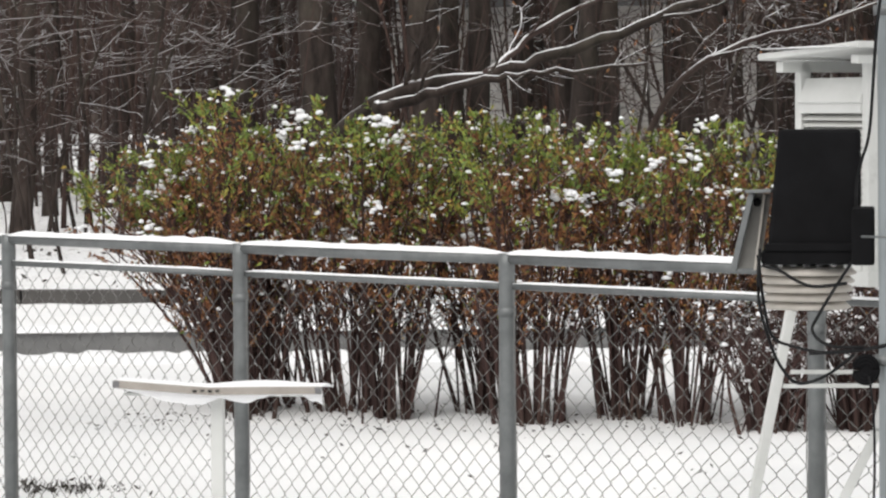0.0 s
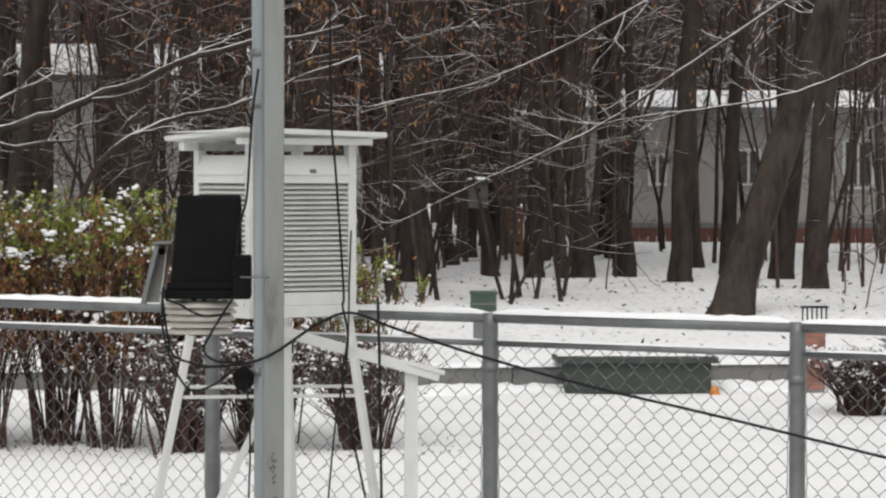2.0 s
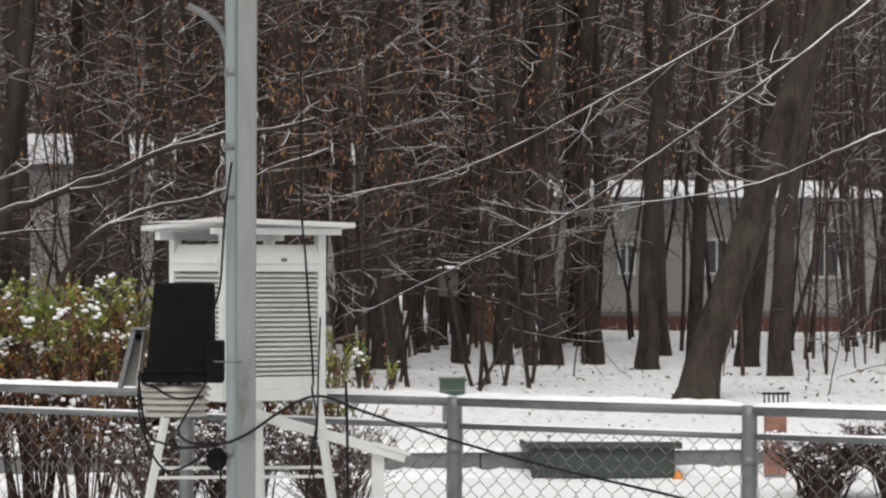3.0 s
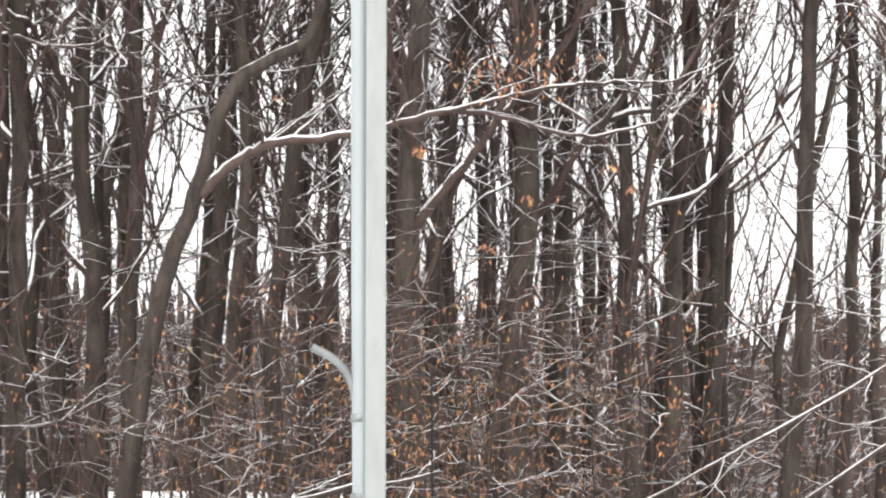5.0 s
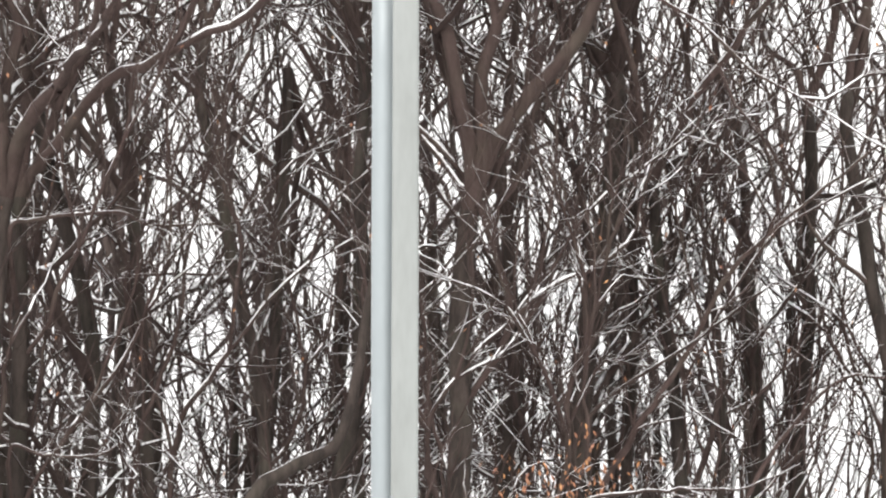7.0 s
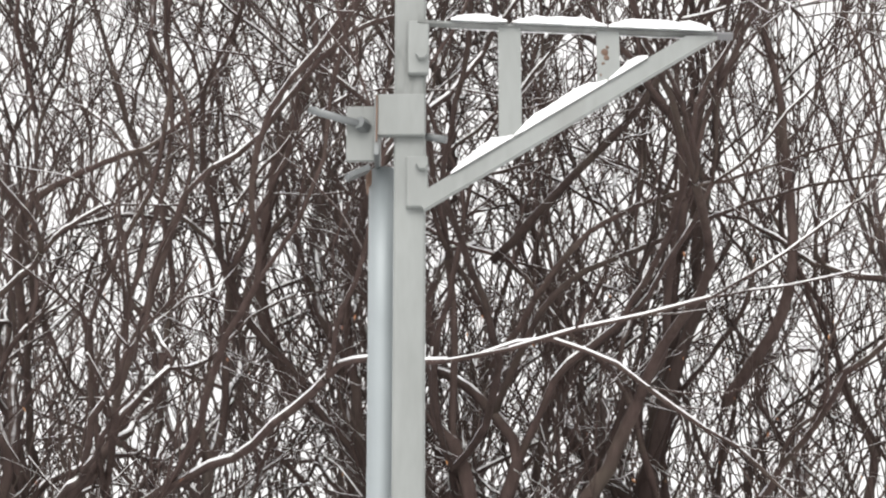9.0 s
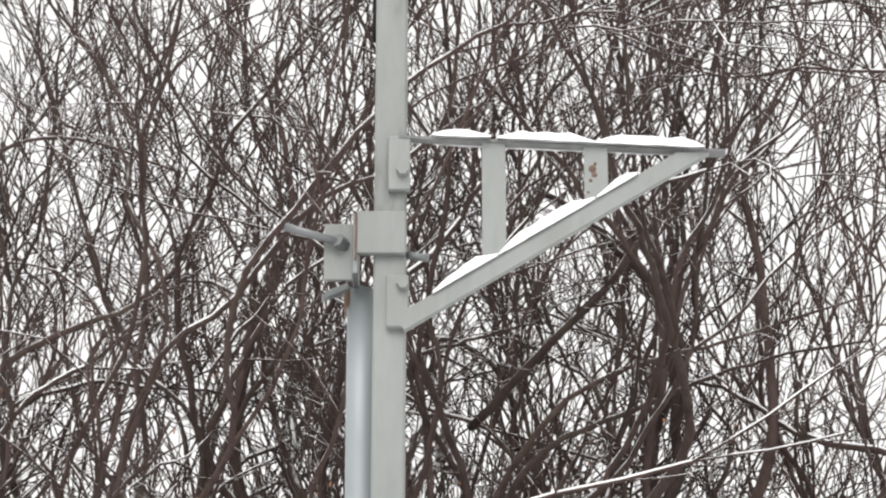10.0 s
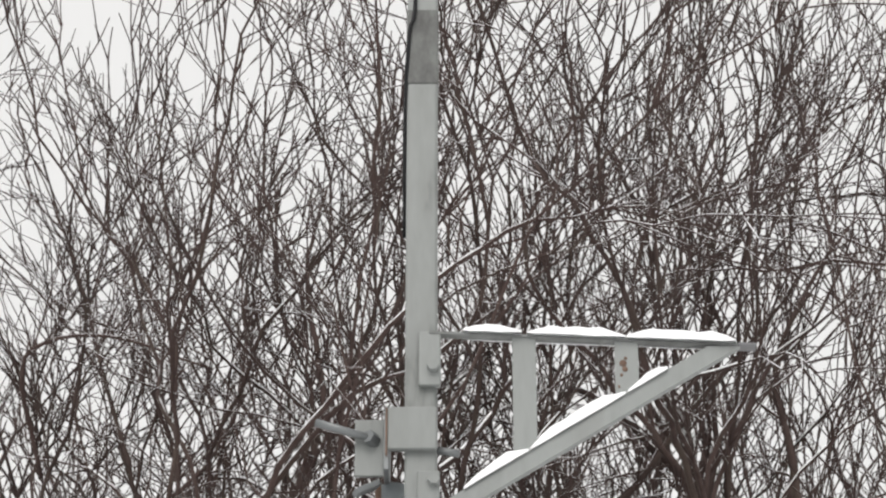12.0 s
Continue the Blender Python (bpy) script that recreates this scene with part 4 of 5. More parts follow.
def bracket():
    b = thing("mast_bracket", (-0.1, 11.34, 4.23), "grey triangular steel bracket with snow, bolted to the mast", "bracket")
    b.location, b.scale = (-0.094, 11.34, 4.889), (1.09, 1.1, 1.13)
    # Darker steel than the bracket: the underside's shade is in the arm's colour.
    part("top_arm", bar((-0.115, 11.345, 4.683), (0.56, 11.345, 4.649), 0.022, 0.007, 0.001), STAIN_AND_SHADE, b, "thin arm with its underside shade in a darker grey")
    part("tip", bar((0.561, 11.345, 4.649), (0.6, 11.345, 4.647), 0.03, 0.006, 0.001), TRIMGREY, b, "dark stained pointed end")
    bm = bmesh.new()
    ends = [[bm.verts.new((x, y, z)) for x, z in ((-0.100, 4.228), (0.565, 4.645), (0.493, 4.6455), (-0.122, 4.259))] for y in (11.336, 11.354)]
    for q in range(4):
        bm.faces.new((ends[0][q], ends[0][q - 3], ends[1][q - 3], ends[1][q]))
    bm.faces.new(ends[0][::-1])
    bm.faces.new(ends[1])
    bmesh.ops.recalc_face_normals(bm, faces=bm.faces[:])
    part("diagonal_arm", bm, MASTPAINT, b)
    part("upright", solid(0.067, 0.119, 11.338, 11.346, 4.37, 4.672, None, 0.001), MASTPAINT, b)
    part("upright", solid(0.290, 0.342, 11.338, 11.346, 4.5, 4.661, None, 0.001), MASTPAINT, b, "upright with a patch of rust")
    v, f = [], []
    for dx, dz, r in ((0.308, 4.606, 0.009), (0.312, 4.592, 0.007), (0.304, 4.578, 0.004), (0.314, 4.618, 0.004), (0.324, 4.53, 0.006), (0.31, 4.522, 0.005), (0.334, 4.54, 0.004), (0.298, 4.55, 0.003)):
        tube_data([(dx, 11.339, dz), (dx, 11.3365, dz)], [r, r * 0.9], 8, v, f)
    part_data("rust_patch", v, f, RUST, b, "orange rust")
    part("top_plate", solid(-0.137, -0.089, 11.336, 11.352, 4.556, 4.686, None, 0.003), MASTPAINT, b)
    bolt((-0.106, 11.336, 4.598), 0.014, 0.014, b)
    part("foot_plate", solid(-0.139, -0.091, 11.336, 11.352, 4.235, 4.355, None, 0.003), MASTPAINT, b)
    bolt((-0.104, 11.336, 4.33), 0.014, 0.014, b)
    for k, (s, e) in enumerate(((-0.04, 0.088), (0.1, 0.315), (0.318, 0.555))):
        z = lambda x: 4.6785 - 0.05 * x - 0.0005
        snow_cap((s, 11.345, z(s)), (e, 11.345, z(e)), 0.044, 0.030, b, 300 + k)
    for k, (s, e) in enumerate(((-0.04, 0.1), (0.102, 0.312), (0.316, 0.405))):
        z = lambda x: 4.228 + (x + 0.1) * 0.628 + 0.043
        snow_cap((s, 11.345, z(s)), (e, 11.345, z(e)), 0.030, 0.031, b, 320 + k)


mast()
bracket()


# ---- the instrument shelter ----
def shelter():
    ang = radians(32)
    near = Vector((-0.245, 12.32, 0))
    M = Matrix.Translation(near) @ Matrix.Rotation(ang, 4, "Z")  # local x along the wide face, local y into the depth
    W, D, z0, z1 = 0.53, 0.47, 1.085, 1.635
    s = thing("instrument_shelter", M @ Vector((W / 2, D / 2, 0)), "white wooden louvred weather instrument shelter on a splayed stand", "weather shelter")

    def piece(name, x0, x1, y0, y1, a, b, mat=None, label="", bevel=0.003, parent=None, tilt=None):
        return part(name, solid(x0, x1, y0, y1, a, b, M if tilt is None else M @ tilt, bevel), mat or WHITE, parent or s, label)

    for x in (0, W - 0.04):
        for y in (0, D - 0.04):
            piece("corner_post", x, x + 0.04, y, y + 0.04, z0 - 0.02, z1 + 0.14)
    piece("floor_board", -0.005, W + 0.005, -0.005, D + 0.005, z0 - 0.045, z0 + 0.005)
    piece("bottom_rail", 0.04, W - 0.04, -0.004, 0.03, z0 + 0.005, z0 + 0.06)
    piece("bottom_rail", -0.004, 0.03, 0.04, D - 0.04, z0 + 0.005, z0 + 0.06)
    piece("top_rail", 0.04, W - 0.04, -0.004, 0.03, z1 - 0.03, z1 + 0.01)
    piece("top_rail", -0.004, 0.03, 0.04, D - 0.04, z1 - 0.03, z1 + 0.01)
    # Darker than the white paint: shade between the slats, put into the colour.
    piece("inner_box", 0.06, W - 0.06, 0.06, D - 0.06, z0, z1 + 0.03, INNER, "inner box with louvre-gap shade in its grey")
    # sloped boards over the louvres
    t = Matrix.Translation((0, 0.012, z1 + 0.045)) @ Matrix.Rotation(radians(-24), 4, "X")
    piece("sloped_board", 0.035, W - 0.035, -0.008, 0.008, -0.045, 0.045, tilt=t)
    t = Matrix.Translation((0.012, 0, z1 + 0.045)) @ Matrix.Rotation(radians(24), 4, "Y")
    piece("sloped_board", -0.008, 0.008, 0.035, D - 0.035, -0.045, 0.045, tilt=t)
    piece("upper_board", 0.03, W - 0.03, 0.025, 0.045, z1 + 0.06, z1 + 0.088)
    piece("upper_board", 0.025, 0.045, 0.03, D - 0.03, z1 + 0.06, z1 + 0.088)
    piece("label_plate", W * 0.55, W * 0.55 + 0.03, -0.012, -0.004, z1 + 0.012, z1 + 0.03, GALV, "small grey plate")
    # The panels behind the slats take the same shade grey.
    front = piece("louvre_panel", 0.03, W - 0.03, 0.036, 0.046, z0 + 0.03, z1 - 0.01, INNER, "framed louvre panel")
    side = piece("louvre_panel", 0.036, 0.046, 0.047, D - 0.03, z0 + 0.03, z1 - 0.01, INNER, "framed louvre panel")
    n = 21
    for k in range(n):
        z = z0 + 0.075 + (z1 - z0 - 0.12) * k / (n - 1)
        t = Matrix.Translation((0, 0.014, z)) @ Matrix.Rotation(radians(30), 4, "X")
        piece("slat", 0.042, W - 0.042, -0.0115, 0.0115, -0.003, 0.003, SLAT, bevel=0.0, tilt=t, parent=front)
        t = Matrix.Translation((0.014, 0, z)) @ Matrix.Rotation(radians(-30), 4, "Y")
        piece("slat", -0.0115, 0.0115, 0.042, D - 0.042, -0.003, 0.003, SLAT, bevel=0.0, tilt=t, parent=side)
    # roof frame and gently pitched double roof
    piece("roof_beam", -0.07, W + 0.05, -0.05, -0.005, z1 + 0.132, z1 + 0.160)
    piece("roof_beam", -0.07, W + 0.05, D - 0.04, D + 0.005, z1 + 0.108, z1 + 0.145)
    t = Matrix.Translation((0, 0, z1 + 0.182)) @ Matrix.Rotation(radians(-2.9), 4, "X") @ Matrix.Rotation(radians(1.4), 4, "Y")
    roof = piece("roof", -0.09, W + 0.1, -0.085, D + 0.095, -0.006, 0.016, tilt=t)
    v, f = [], []
    a = M @ t @ Vector((-0.1, D * 0.5, 0.014))
    b = M @ t @ Vector((W + 0.09, D * 0.5, 0.014))
    snow_ridge(a, b, 0.60, 0.012, v, f, 77, 0.05)
    part_data("roof_snow", v, f, SNOW, s, "thin white snow")
    # splayed legs
    legs = [((-0.48, 12.52, 1.06), (-0.70, 12.45, -0.05)), ((0.165, 12.62, 1.06), (0.33, 12.5, -0.05)), ((-0.10, 12.95, 1.06), (-0.06, 13.2, -0.05)), ((-0.2, 12.4, 1.06), (-0.42, 12.05, -0.05))]
    for a, b in legs[:3]:
        part("leg", bar(a, b, 0.032, 0.032, 0.003), WHITE, s)
    part("cross_bar", bar((-0.53, 12.5, 0.70), (0.21, 12.6, 0.70), 0.012, 0.014, 0.002), WHITE, s)
    part("cross_bar", bar((-0.51, 12.7, 0.73), (0.22, 12.75, 0.73), 0.012, 0.014, 0.002), WHITE, s)
    part("brace", bar((-0.215, 11.95, 0.61), (-0.50, 11.95, 0.03), 0.03, 0.03, 0.003), WHITE, s)
    part("brace", bar((-0.215, 11.95, 0.61), (-0.12, 12.5, 1.0), 0.03, 0.03, 0.003), WHITE, s)


shelter()


# ---- the white sloping rail on posts beside the shelter ----
def sloping_rail():
    r = thing("sloping_handrail", (0.15, 11.85, 0), "white painted wooden step rail sloping down between two posts", "handrail")
    part("rail_board", bar((-0.11, 11.82, 1.015), (0.53, 11.82, 0.832), 0.05, 0.042, 0.004), WHITE, r)
    part("rail_cap", bar((0.40, 11.82, 0.888), (0.55, 11.82, 0.845), 0.065, 0.016, 0.003), WHITE, r)
    part("post", solid(-0.11, -0.066, 11.83, 11.875, -0.1, 1.0, None, 0.003), WHITE, r)
    part("post", solid(0.39, 0.443, 11.83, 11.875, -0.1, 0.855, None, 0.003), WHITE, r)


sloping_rail()


# ---- black sensor box, its bracket and plate shield ----
def sensor_box():
    b = thing("sensor_box", (-0.41, 11.75, 1.15), "matt black tapered instrument box clamped to the mast", "instrument box")
    bm = solid(-0.5, 0.5, -0.5, 0.5, 0, 1)
    for v in bm.verts:
        k = v.co.z
        w = 0.142 - 0.018 * k
        v.co = Vector((-0.405 + 0.015 * k + v.co.x * 2 * w, 11.74 + v.co.y * (0.2 - 0.03 * k), 1.185 + k * 0.375))
    bmesh.ops.bevel(bm, geom=bm.edges[:], offset=0.012, segments=3, affect="EDGES", profile=0.5)
    part("housing", bm, BLACK, b)
    part("base", solid(-0.565, -0.262, 11.62, 11.86, 1.15, 1.19, None, 0.006), BLACK, b)
    part("base_lip", solid(-0.555, -0.275, 11.615, 11.64, 1.19, 1.215, None, 0.004), BLACK, b)
    for k in range(5):
        part("clamp_tooth", solid(-0.268, -0.225, 11.5, 11.62, 1.17 + 0.026 * k, 1.188 + 0.026 * k, None, 0.002), BLACK, b)
    part("clamp_block", solid(-0.29, -0.222, 11.48, 11.7, 1.155, 1.325, None, 0.008), BLACK, b)
    pipe("clamp_rod", [(-0.26, 11.4, 1.245), (-0.15, 11.35, 1.245)], 0.004, GALV, b, "", 6)
    # grey side plate with a black disc for the dark of its round hole
    part("side_plate", bar((-0.655, 11.78, 1.125), (-0.598, 11.78, 1.365), 0.02, 0.12, 0.004, (0, 1, 0)), GALV, b, "grey steel side plate")
    bm = bmesh.new()
    ends = [[bm.verts.new((x, y, z)) for x, z in ((-0.648, 1.13), (-0.575, 1.13), (-0.54, 1.362), (-0.596, 1.362))] for y in (11.785, 11.795)]
    for q in range(4):
        bm.faces.new((ends[0][q], ends[0][q - 3], ends[1][q - 3], ends[1][q]))
    bm.faces.new(ends[0][::-1])
    bm.faces.new(ends[1])
    bmesh.ops.recalc_face_normals(bm, faces=bm.faces[:])
    part("back_plate", bm, INNER, b, "weathered grey back plate")
    part("side_plate_top", bar((-0.605, 11.76, 1.37), (-0.525, 11.74, 1.372), 0.1, 0.01, 0.002), GALV, b)
    part("side_plate_web", bar((-0.59, 11.8, 1.125), (-0.56, 11.8, 1.36), 0.008, 0.07, 0.002, (0, 1, 0)), CREAM, b)
    v, f = [], []
    tube_data([(-0.582, 11.765, 1.335), (-0.582, 11.755, 1.335)], [0.013, 0.013], 14, v, f)
    part_data("round_port", v, f, BLACK, b, "black disc, a hole's shade in its colour")


def plate_shield():
    p = thing("radiation_shield", (-0.43, 11.78, 1.0), "stack of cream plastic shield plates under the black box", "radiation shield")
    for k in range(5):
        v, f = [], []
        z = 1.012 + 0.0265 * k
        w = (0.132, 0.136, 0.14, 0.144, 0.150)[k]
        tube_data([(-0.43, 11.78, z - 0.004), (-0.43, 11.78, z), (-0.43, 11.78, z + 0.016), (-0.43, 11.78, z + 0.022)], [w, w + 0.004, w - 0.012, w - 0.03], 28, v, f)
        part_data("plate", v, f, CREAM, p)
    pipe("stem", [(-0.43, 11.78, 1.0), (-0.43, 11.78, 1.16)], 0.05, BLACK, p, "dark inner core", 12)
    v, f = [], []
    rnd = random.Random(4)
    for k in range(7):
        snow_blob(v, f, (-0.55 + 0.04 * k, 11.7, 1.143), 0.012, rnd)
    part_data("snow", v, f, SNOW, p, "bits of snow")


sensor_box()
plate_shield()


# ---- cables ----
def cable(label, pts, r=0.0055):
    o = pipe("cable", curve_through(pts, 8), r, RUBBER, None, "", 7)
    tagged(o, label, "cable", "cables round the mast")


cable("long black cable slung from the mast across the fence", [(-0.417, 11.55, 0.885), (-0.252, 11.5, 0.902), (-0.128, 11.33, 0.954), (0.038, 11.5, 1.057), (0.172, 11.55, 1.099), (0.348, 11.55, 1.037), (0.7, 11.55, 0.923), (1.114, 11.55, 0.809), (1.669, 11.55, 0.679), (2.6, 11.5, 0.45)], 0.006)
cable("straight black cable hanging to the ground", [(0.276, 11.6, 1.159), (0.283, 11.6, 0.92), (0.292, 11.6, 0.332), (0.295, 11.6, 0.0)], 0.006)
cable("thin black cable in front of the shelter", [(0.085, 11.7, 2.6), (0.092, 11.7, 1.897), (0.111, 11.7, 1.646), (0.142, 11.7, 1.186), (0.138, 11.7, 1.123), (0.159, 11.7, 0.997), (0.138, 11.7, 0.829), (0.174, 11.7, 0.619), (0.237, 11.7, 0.321), (0.3, 11.7, 0.0)], 0.005)
cable("thin black cable tied to a shelter leg", [(0.172, 11.75, 1.42), (0.165, 11.75, 1.2), (0.156, 11.75, 0.91), (0.112, 11.75, 0.657), (0.08, 11.75, 0.315), (0.06, 11.75, 0.0)], 0.004)
cable("black cable loop hanging from the black box", [(-0.568, 11.6, 1.2), (-0.572, 11.6, 1.05), (-0.54, 11.6, 0.92), (-0.502, 11.6, 0.836), (-0.451, 11.6, 0.79), (-0.367, 11.6, 0.815), (-0.284, 11.6, 0.878)], 0.005)
cable("black cable looped under the black box", [(-0.56, 11.58, 1.15), (-0.51, 11.58, 1.135), (-0.45, 11.58, 1.1), (-0.398, 11.58, 1.086), (-0.305, 11.58, 1.096)], 0.005)
cable("black cable hanging below the plate shield", [(-0.29, 11.58, 1.16), (-0.336, 11.58, 1.09), (-0.388, 11.58, 1.003), (-0.409, 11.58, 0.95), (-0.357, 11.55, 0.909), (-0.253, 11.5, 0.909)], 0.005)
cable("second black cable loop from the black box", [(-0.575, 11.62, 1.18), (-0.555, 11.62, 1.02), (-0.53, 11.62, 0.93), (-0.46, 11.6, 0.9), (-0.38, 11.58, 0.885)], 0.005)
cable("thin dark cable running down the mast to the black box", [(-0.19, 11.35, 2.05), (-0.216, 11.38, 1.849), (-0.236, 11.45, 1.565), (-0.262, 11.55, 1.464), (-0.277, 11.6, 1.383), (-0.277, 11.6, 1.19)], 0.005)
cable("black cable running down beside the mast", [(-0.238, 11.4, 0.83), (-0.225, 11.38, 0.72), (-0.222, 11.38, 0.55), (-0.228, 11.38, 0.36), (-0.23, 11.38, 0.0)], 0.004)
coil = thing("cable_coil", (-0.25, 11.4, 0.85), "round coil of black cable strapped to the mast", "cable coil")
for k in range(7):
    a = [(-0.248 + (0.018 + 0.003 * k) * math.cos(q * math.pi / 9), 11.42 - 0.012 + 0.007 * (k % 3), 0.849 + (0.02 + 0.0035 * k) * math.sin(q * math.pi / 9)) for q in range(19)]
    pipe("turn", a, 0.0075, BLACK, coil, "", 6)
part("core", solid(-0.268, -0.23, 11.405, 11.425, 0.828, 0.868, None, 0.006), BLACK, coil)


# ---- the snow board on its post ----
def snow_table():
    t = thing("snow_board", (-2.61, 13.25, 0), "pale wooden snow board on a white post with sagging snow", "snow board")
    pts = [(-2.975, 13.16, 0.634), (-2.8, 13.16, 0.621), (-2.62, 13.16, 0.609), (-2.4, 13.16, 0.613), (-2.21, 13.16, 0.615)]
    for a, b in zip(pts, pts[1:]):
        part("rim", bar(a, b, 0.012, 0.027, 0.001), RIMWOOD, t)
    part("board", solid(-2.95, -2.25, 13.2, 13.42, 0.588, 0.597, None, 0.002), WHITE, t)
    for k in range(4):
        part("stain", solid(-2.68 + 0.028 * k, -2.665 + 0.028 * k, 13.15, 13.1535, 0.606 + 0.003 * (k % 2), 0.614), RUBBER, t, "dark worn mark")
    for x, z in ((-2.973, 0.634), (-2.225, 0.615)):
        part("end_cap", solid(x - 0.004, x + 0.02, 13.15, 13.1535, z - 0.012, z + 0.012), TRIMGREY, t)
    part("post", solid(-2.634, -2.588, 13.24, 13.285, -0.35, 0.588, None, 0.004), WHITE, t)
    rnd = random.Random(9)
    v, f = [], []
    n = 60
    for i in range(n + 1):
        x = -2.972 + 0.765 * i / n
        k = i / n
        rim = float(np.interp(x, [q[0] for q in pts], [q[2] for q in pts]))
        hump = 0.012 * max(0.0, math.sin(math.pi * min(1.0, max(0.0, (k - 0.42) / 0.5)))) + 0.003
        low = 0.045 * float(np.interp(k, (0, 0.08, 0.25, 0.42, 0.46, 0.5, 0.62, 0.75, 0.9, 0.97, 1.0), (0.05, 0.3, 0.85, 0.95, 0.5, 0.3, 0.75, 0.15, 0.15, 0.6, 0.95)))
        low += 0.012 * noise.noise((x * 22, 0.0, 4.0))
        v.extend([(x, 13.185, rim - 0.014 - max(0.0, low)), (x, 13.172, rim - 0.012), (x, 13.17, rim + 0.013 + hump * 0.6), (x, 13.3, rim + 0.012 + hump), (x, 13.42, rim - 0.01)])
    for i in range(n):
        for j in range(4):
            f.append((i * 5 + j, i * 5 + 5 + j, i * 5 + 6 + j, i * 5 + 1 + j))
    part_data("snow", v, f, SNOW, t, "sagging snow layer")


snow_table()

# ---- soil heap near the fence ----
def soil_heap():
    rnd = random.Random(12)
    v, f = [], []
    for k in range(220):
        x, y = rnd.gauss(-4.1, 0.15), rnd.gauss(16.55, 0.05)
        leaf_quad(v, f, (x, y, ground_height(x, y)), (rnd.gauss(0, 0.6), rnd.gauss(0, 0.6), 0.7), rnd.uniform(0.015, 0.045), rnd)
    tagged(part_data("grass_tuft", v, f, SOIL, None, "", False), "dark wet grass and soil breaking through the snow", "grass", kind="stuff")


soil_heap()


# ---- things along the path behind the fence ----
def bench():
    b = thing("bench", (2.42, 22.75, 0), "low dark green bench box with a flat seat", "bench")
    part("seat", solid(1.81, 3.02, 22.5, 22.95, 0.235, 0.282, None, 0.006), GREEN, b)
    part("front_board", solid(1.88, 2.97, 22.55, 22.58, 0.01, 0.235, None, 0.004), GREEN, b)
    part("back_board", solid(1.88, 2.97, 22.9, 22.93, 0.01, 0.235, None, 0.004), GREEN, b)
    for x in (1.88, 2.94):
        part("side_board", solid(x, x + 0.03, 22.581, 22.899, 0.01, 0.235, None, 0.004), GREEN, b)
    v, f = [], []
    snow_ridge((1.83, 22.78, 0.28), (3.0, 22.78, 0.28), 0.28, 0.012, v, f, 91, 0.08)
    part_data("snow", v, f, SNOW, b, "thin snow")
    o = thing("orange_marker", (2.99, 22.47, 0), "small orange plastic marker lying in the snow", "marker")
    v, f = [], []
    tube_data([(2.985, 22.47, -0.02), (2.985, 22.47, 0.03), (2.985, 22.47, 0.07)], [0.04, 0.034, 0.02], 10, v, f)
    part_data("cone", v, f, ORANGE, o)
    part("foot", solid(2.94, 3.03, 22.43, 22.51, -0.01, 0.012, None, 0.003), ORANGE, o)


def litter_bin():
    b = thing("litter_bin", (1.375, 24.7, 0.3), "dark green metal litter bin on a grey foot", "bin")
    part("bucket", solid(1.275, 1.48, 24.6, 24.8, 0.52, 0.685, None, 0.012), BINGREEN, b)
    part("rim", solid(1.268, 1.487, 24.593, 24.807, 0.665, 0.692, None, 0.004), BINGREEN, b)
    part("foot", solid(1.30, 1.455, 24.63, 24.77, 0.2, 0.52, None, 0.006), TRIMGREY, b, "grey foot")
    part("band", solid(1.272, 1.483, 24.597, 24.803, 0.585, 0.598), TRIMGREY, b)


def brick_post():
    p = thing("brick_post", (3.79, 22.9, 0), "small faded red brick post with a small black barred rail", "post")
    for k in range(9):
        z = 0.02 + 0.056 * k
        for s in range(2):
            off = 0.0 if k % 2 else 0.03
            x0 = 3.71 + 0.083 * s + (off if s else 0)
            x1 = 3.79 + off if s == 0 else 3.875
            part("brick", solid(x0, x1, 22.86, 22.95, z, z + 0.05, None, 0.002), BRICKRED, p)
    part("core", solid(3.714, 3.871, 22.864, 22.946, -0.05, 0.525), CONCRETE, p)
    part("cap", solid(3.69, 3.9, 22.86, 22.93, 0.632, 0.648, None, 0.003), RUBBER, p, "black capping bar")
    for k in range(6):
        x = 3.70 + 0.036 * k
        part("bar", solid(x, x + 0.011, 22.89, 22.901, 0.525, 0.632), RUBBER, p)


def nest_box():
    n = thing("nest_box", (1.72, 32.35, 1.44), "dark weathered wooden nest box with a snowy lid on a trunk", "nest box")
    part("body", solid(1.72 - 0.1, 1.72 + 0.1, 32.25, 32.45, 1.44 - 0.16, 1.44 + 0.12, None, 0.006), DARKSTONE, n)
    part("lid", solid(1.72 - 0.125, 1.72 + 0.125, 32.2, 32.47, 1.44 + 0.122, 1.44 + 0.142, None, 0.003), DARKSTONE, n)
    v, f = [], []
    # Black disc on the front board; the entrance's dark is only its colour.
    tube_data([(1.72, 32.25, 1.44 + 0.03), (1.72, 32.246, 1.44 + 0.03)], [0.022, 0.022], 12, v, f)
    part_data("hole", v, f, BLACK, n, "black disc, a hole's shade in its colour")
    v, f = [], []
    snow_ridge((1.72 - 0.12, 32.33, 1.44 + 0.14), (1.72 + 0.12, 32.33, 1.44 + 0.14), 0.24, 0.03, v, f, 95, 0.04)
    part_data("snow", v, f, SNOW, n, "white snow")
    part("batten", solid(1.72 - 0.02, 1.72 + 0.02, 32.452, 32.8, 1.44 - 0.1, 1.44 + 0.05), WOOD, n)


nest_box()
bench()
litter_bin()
brick_post()


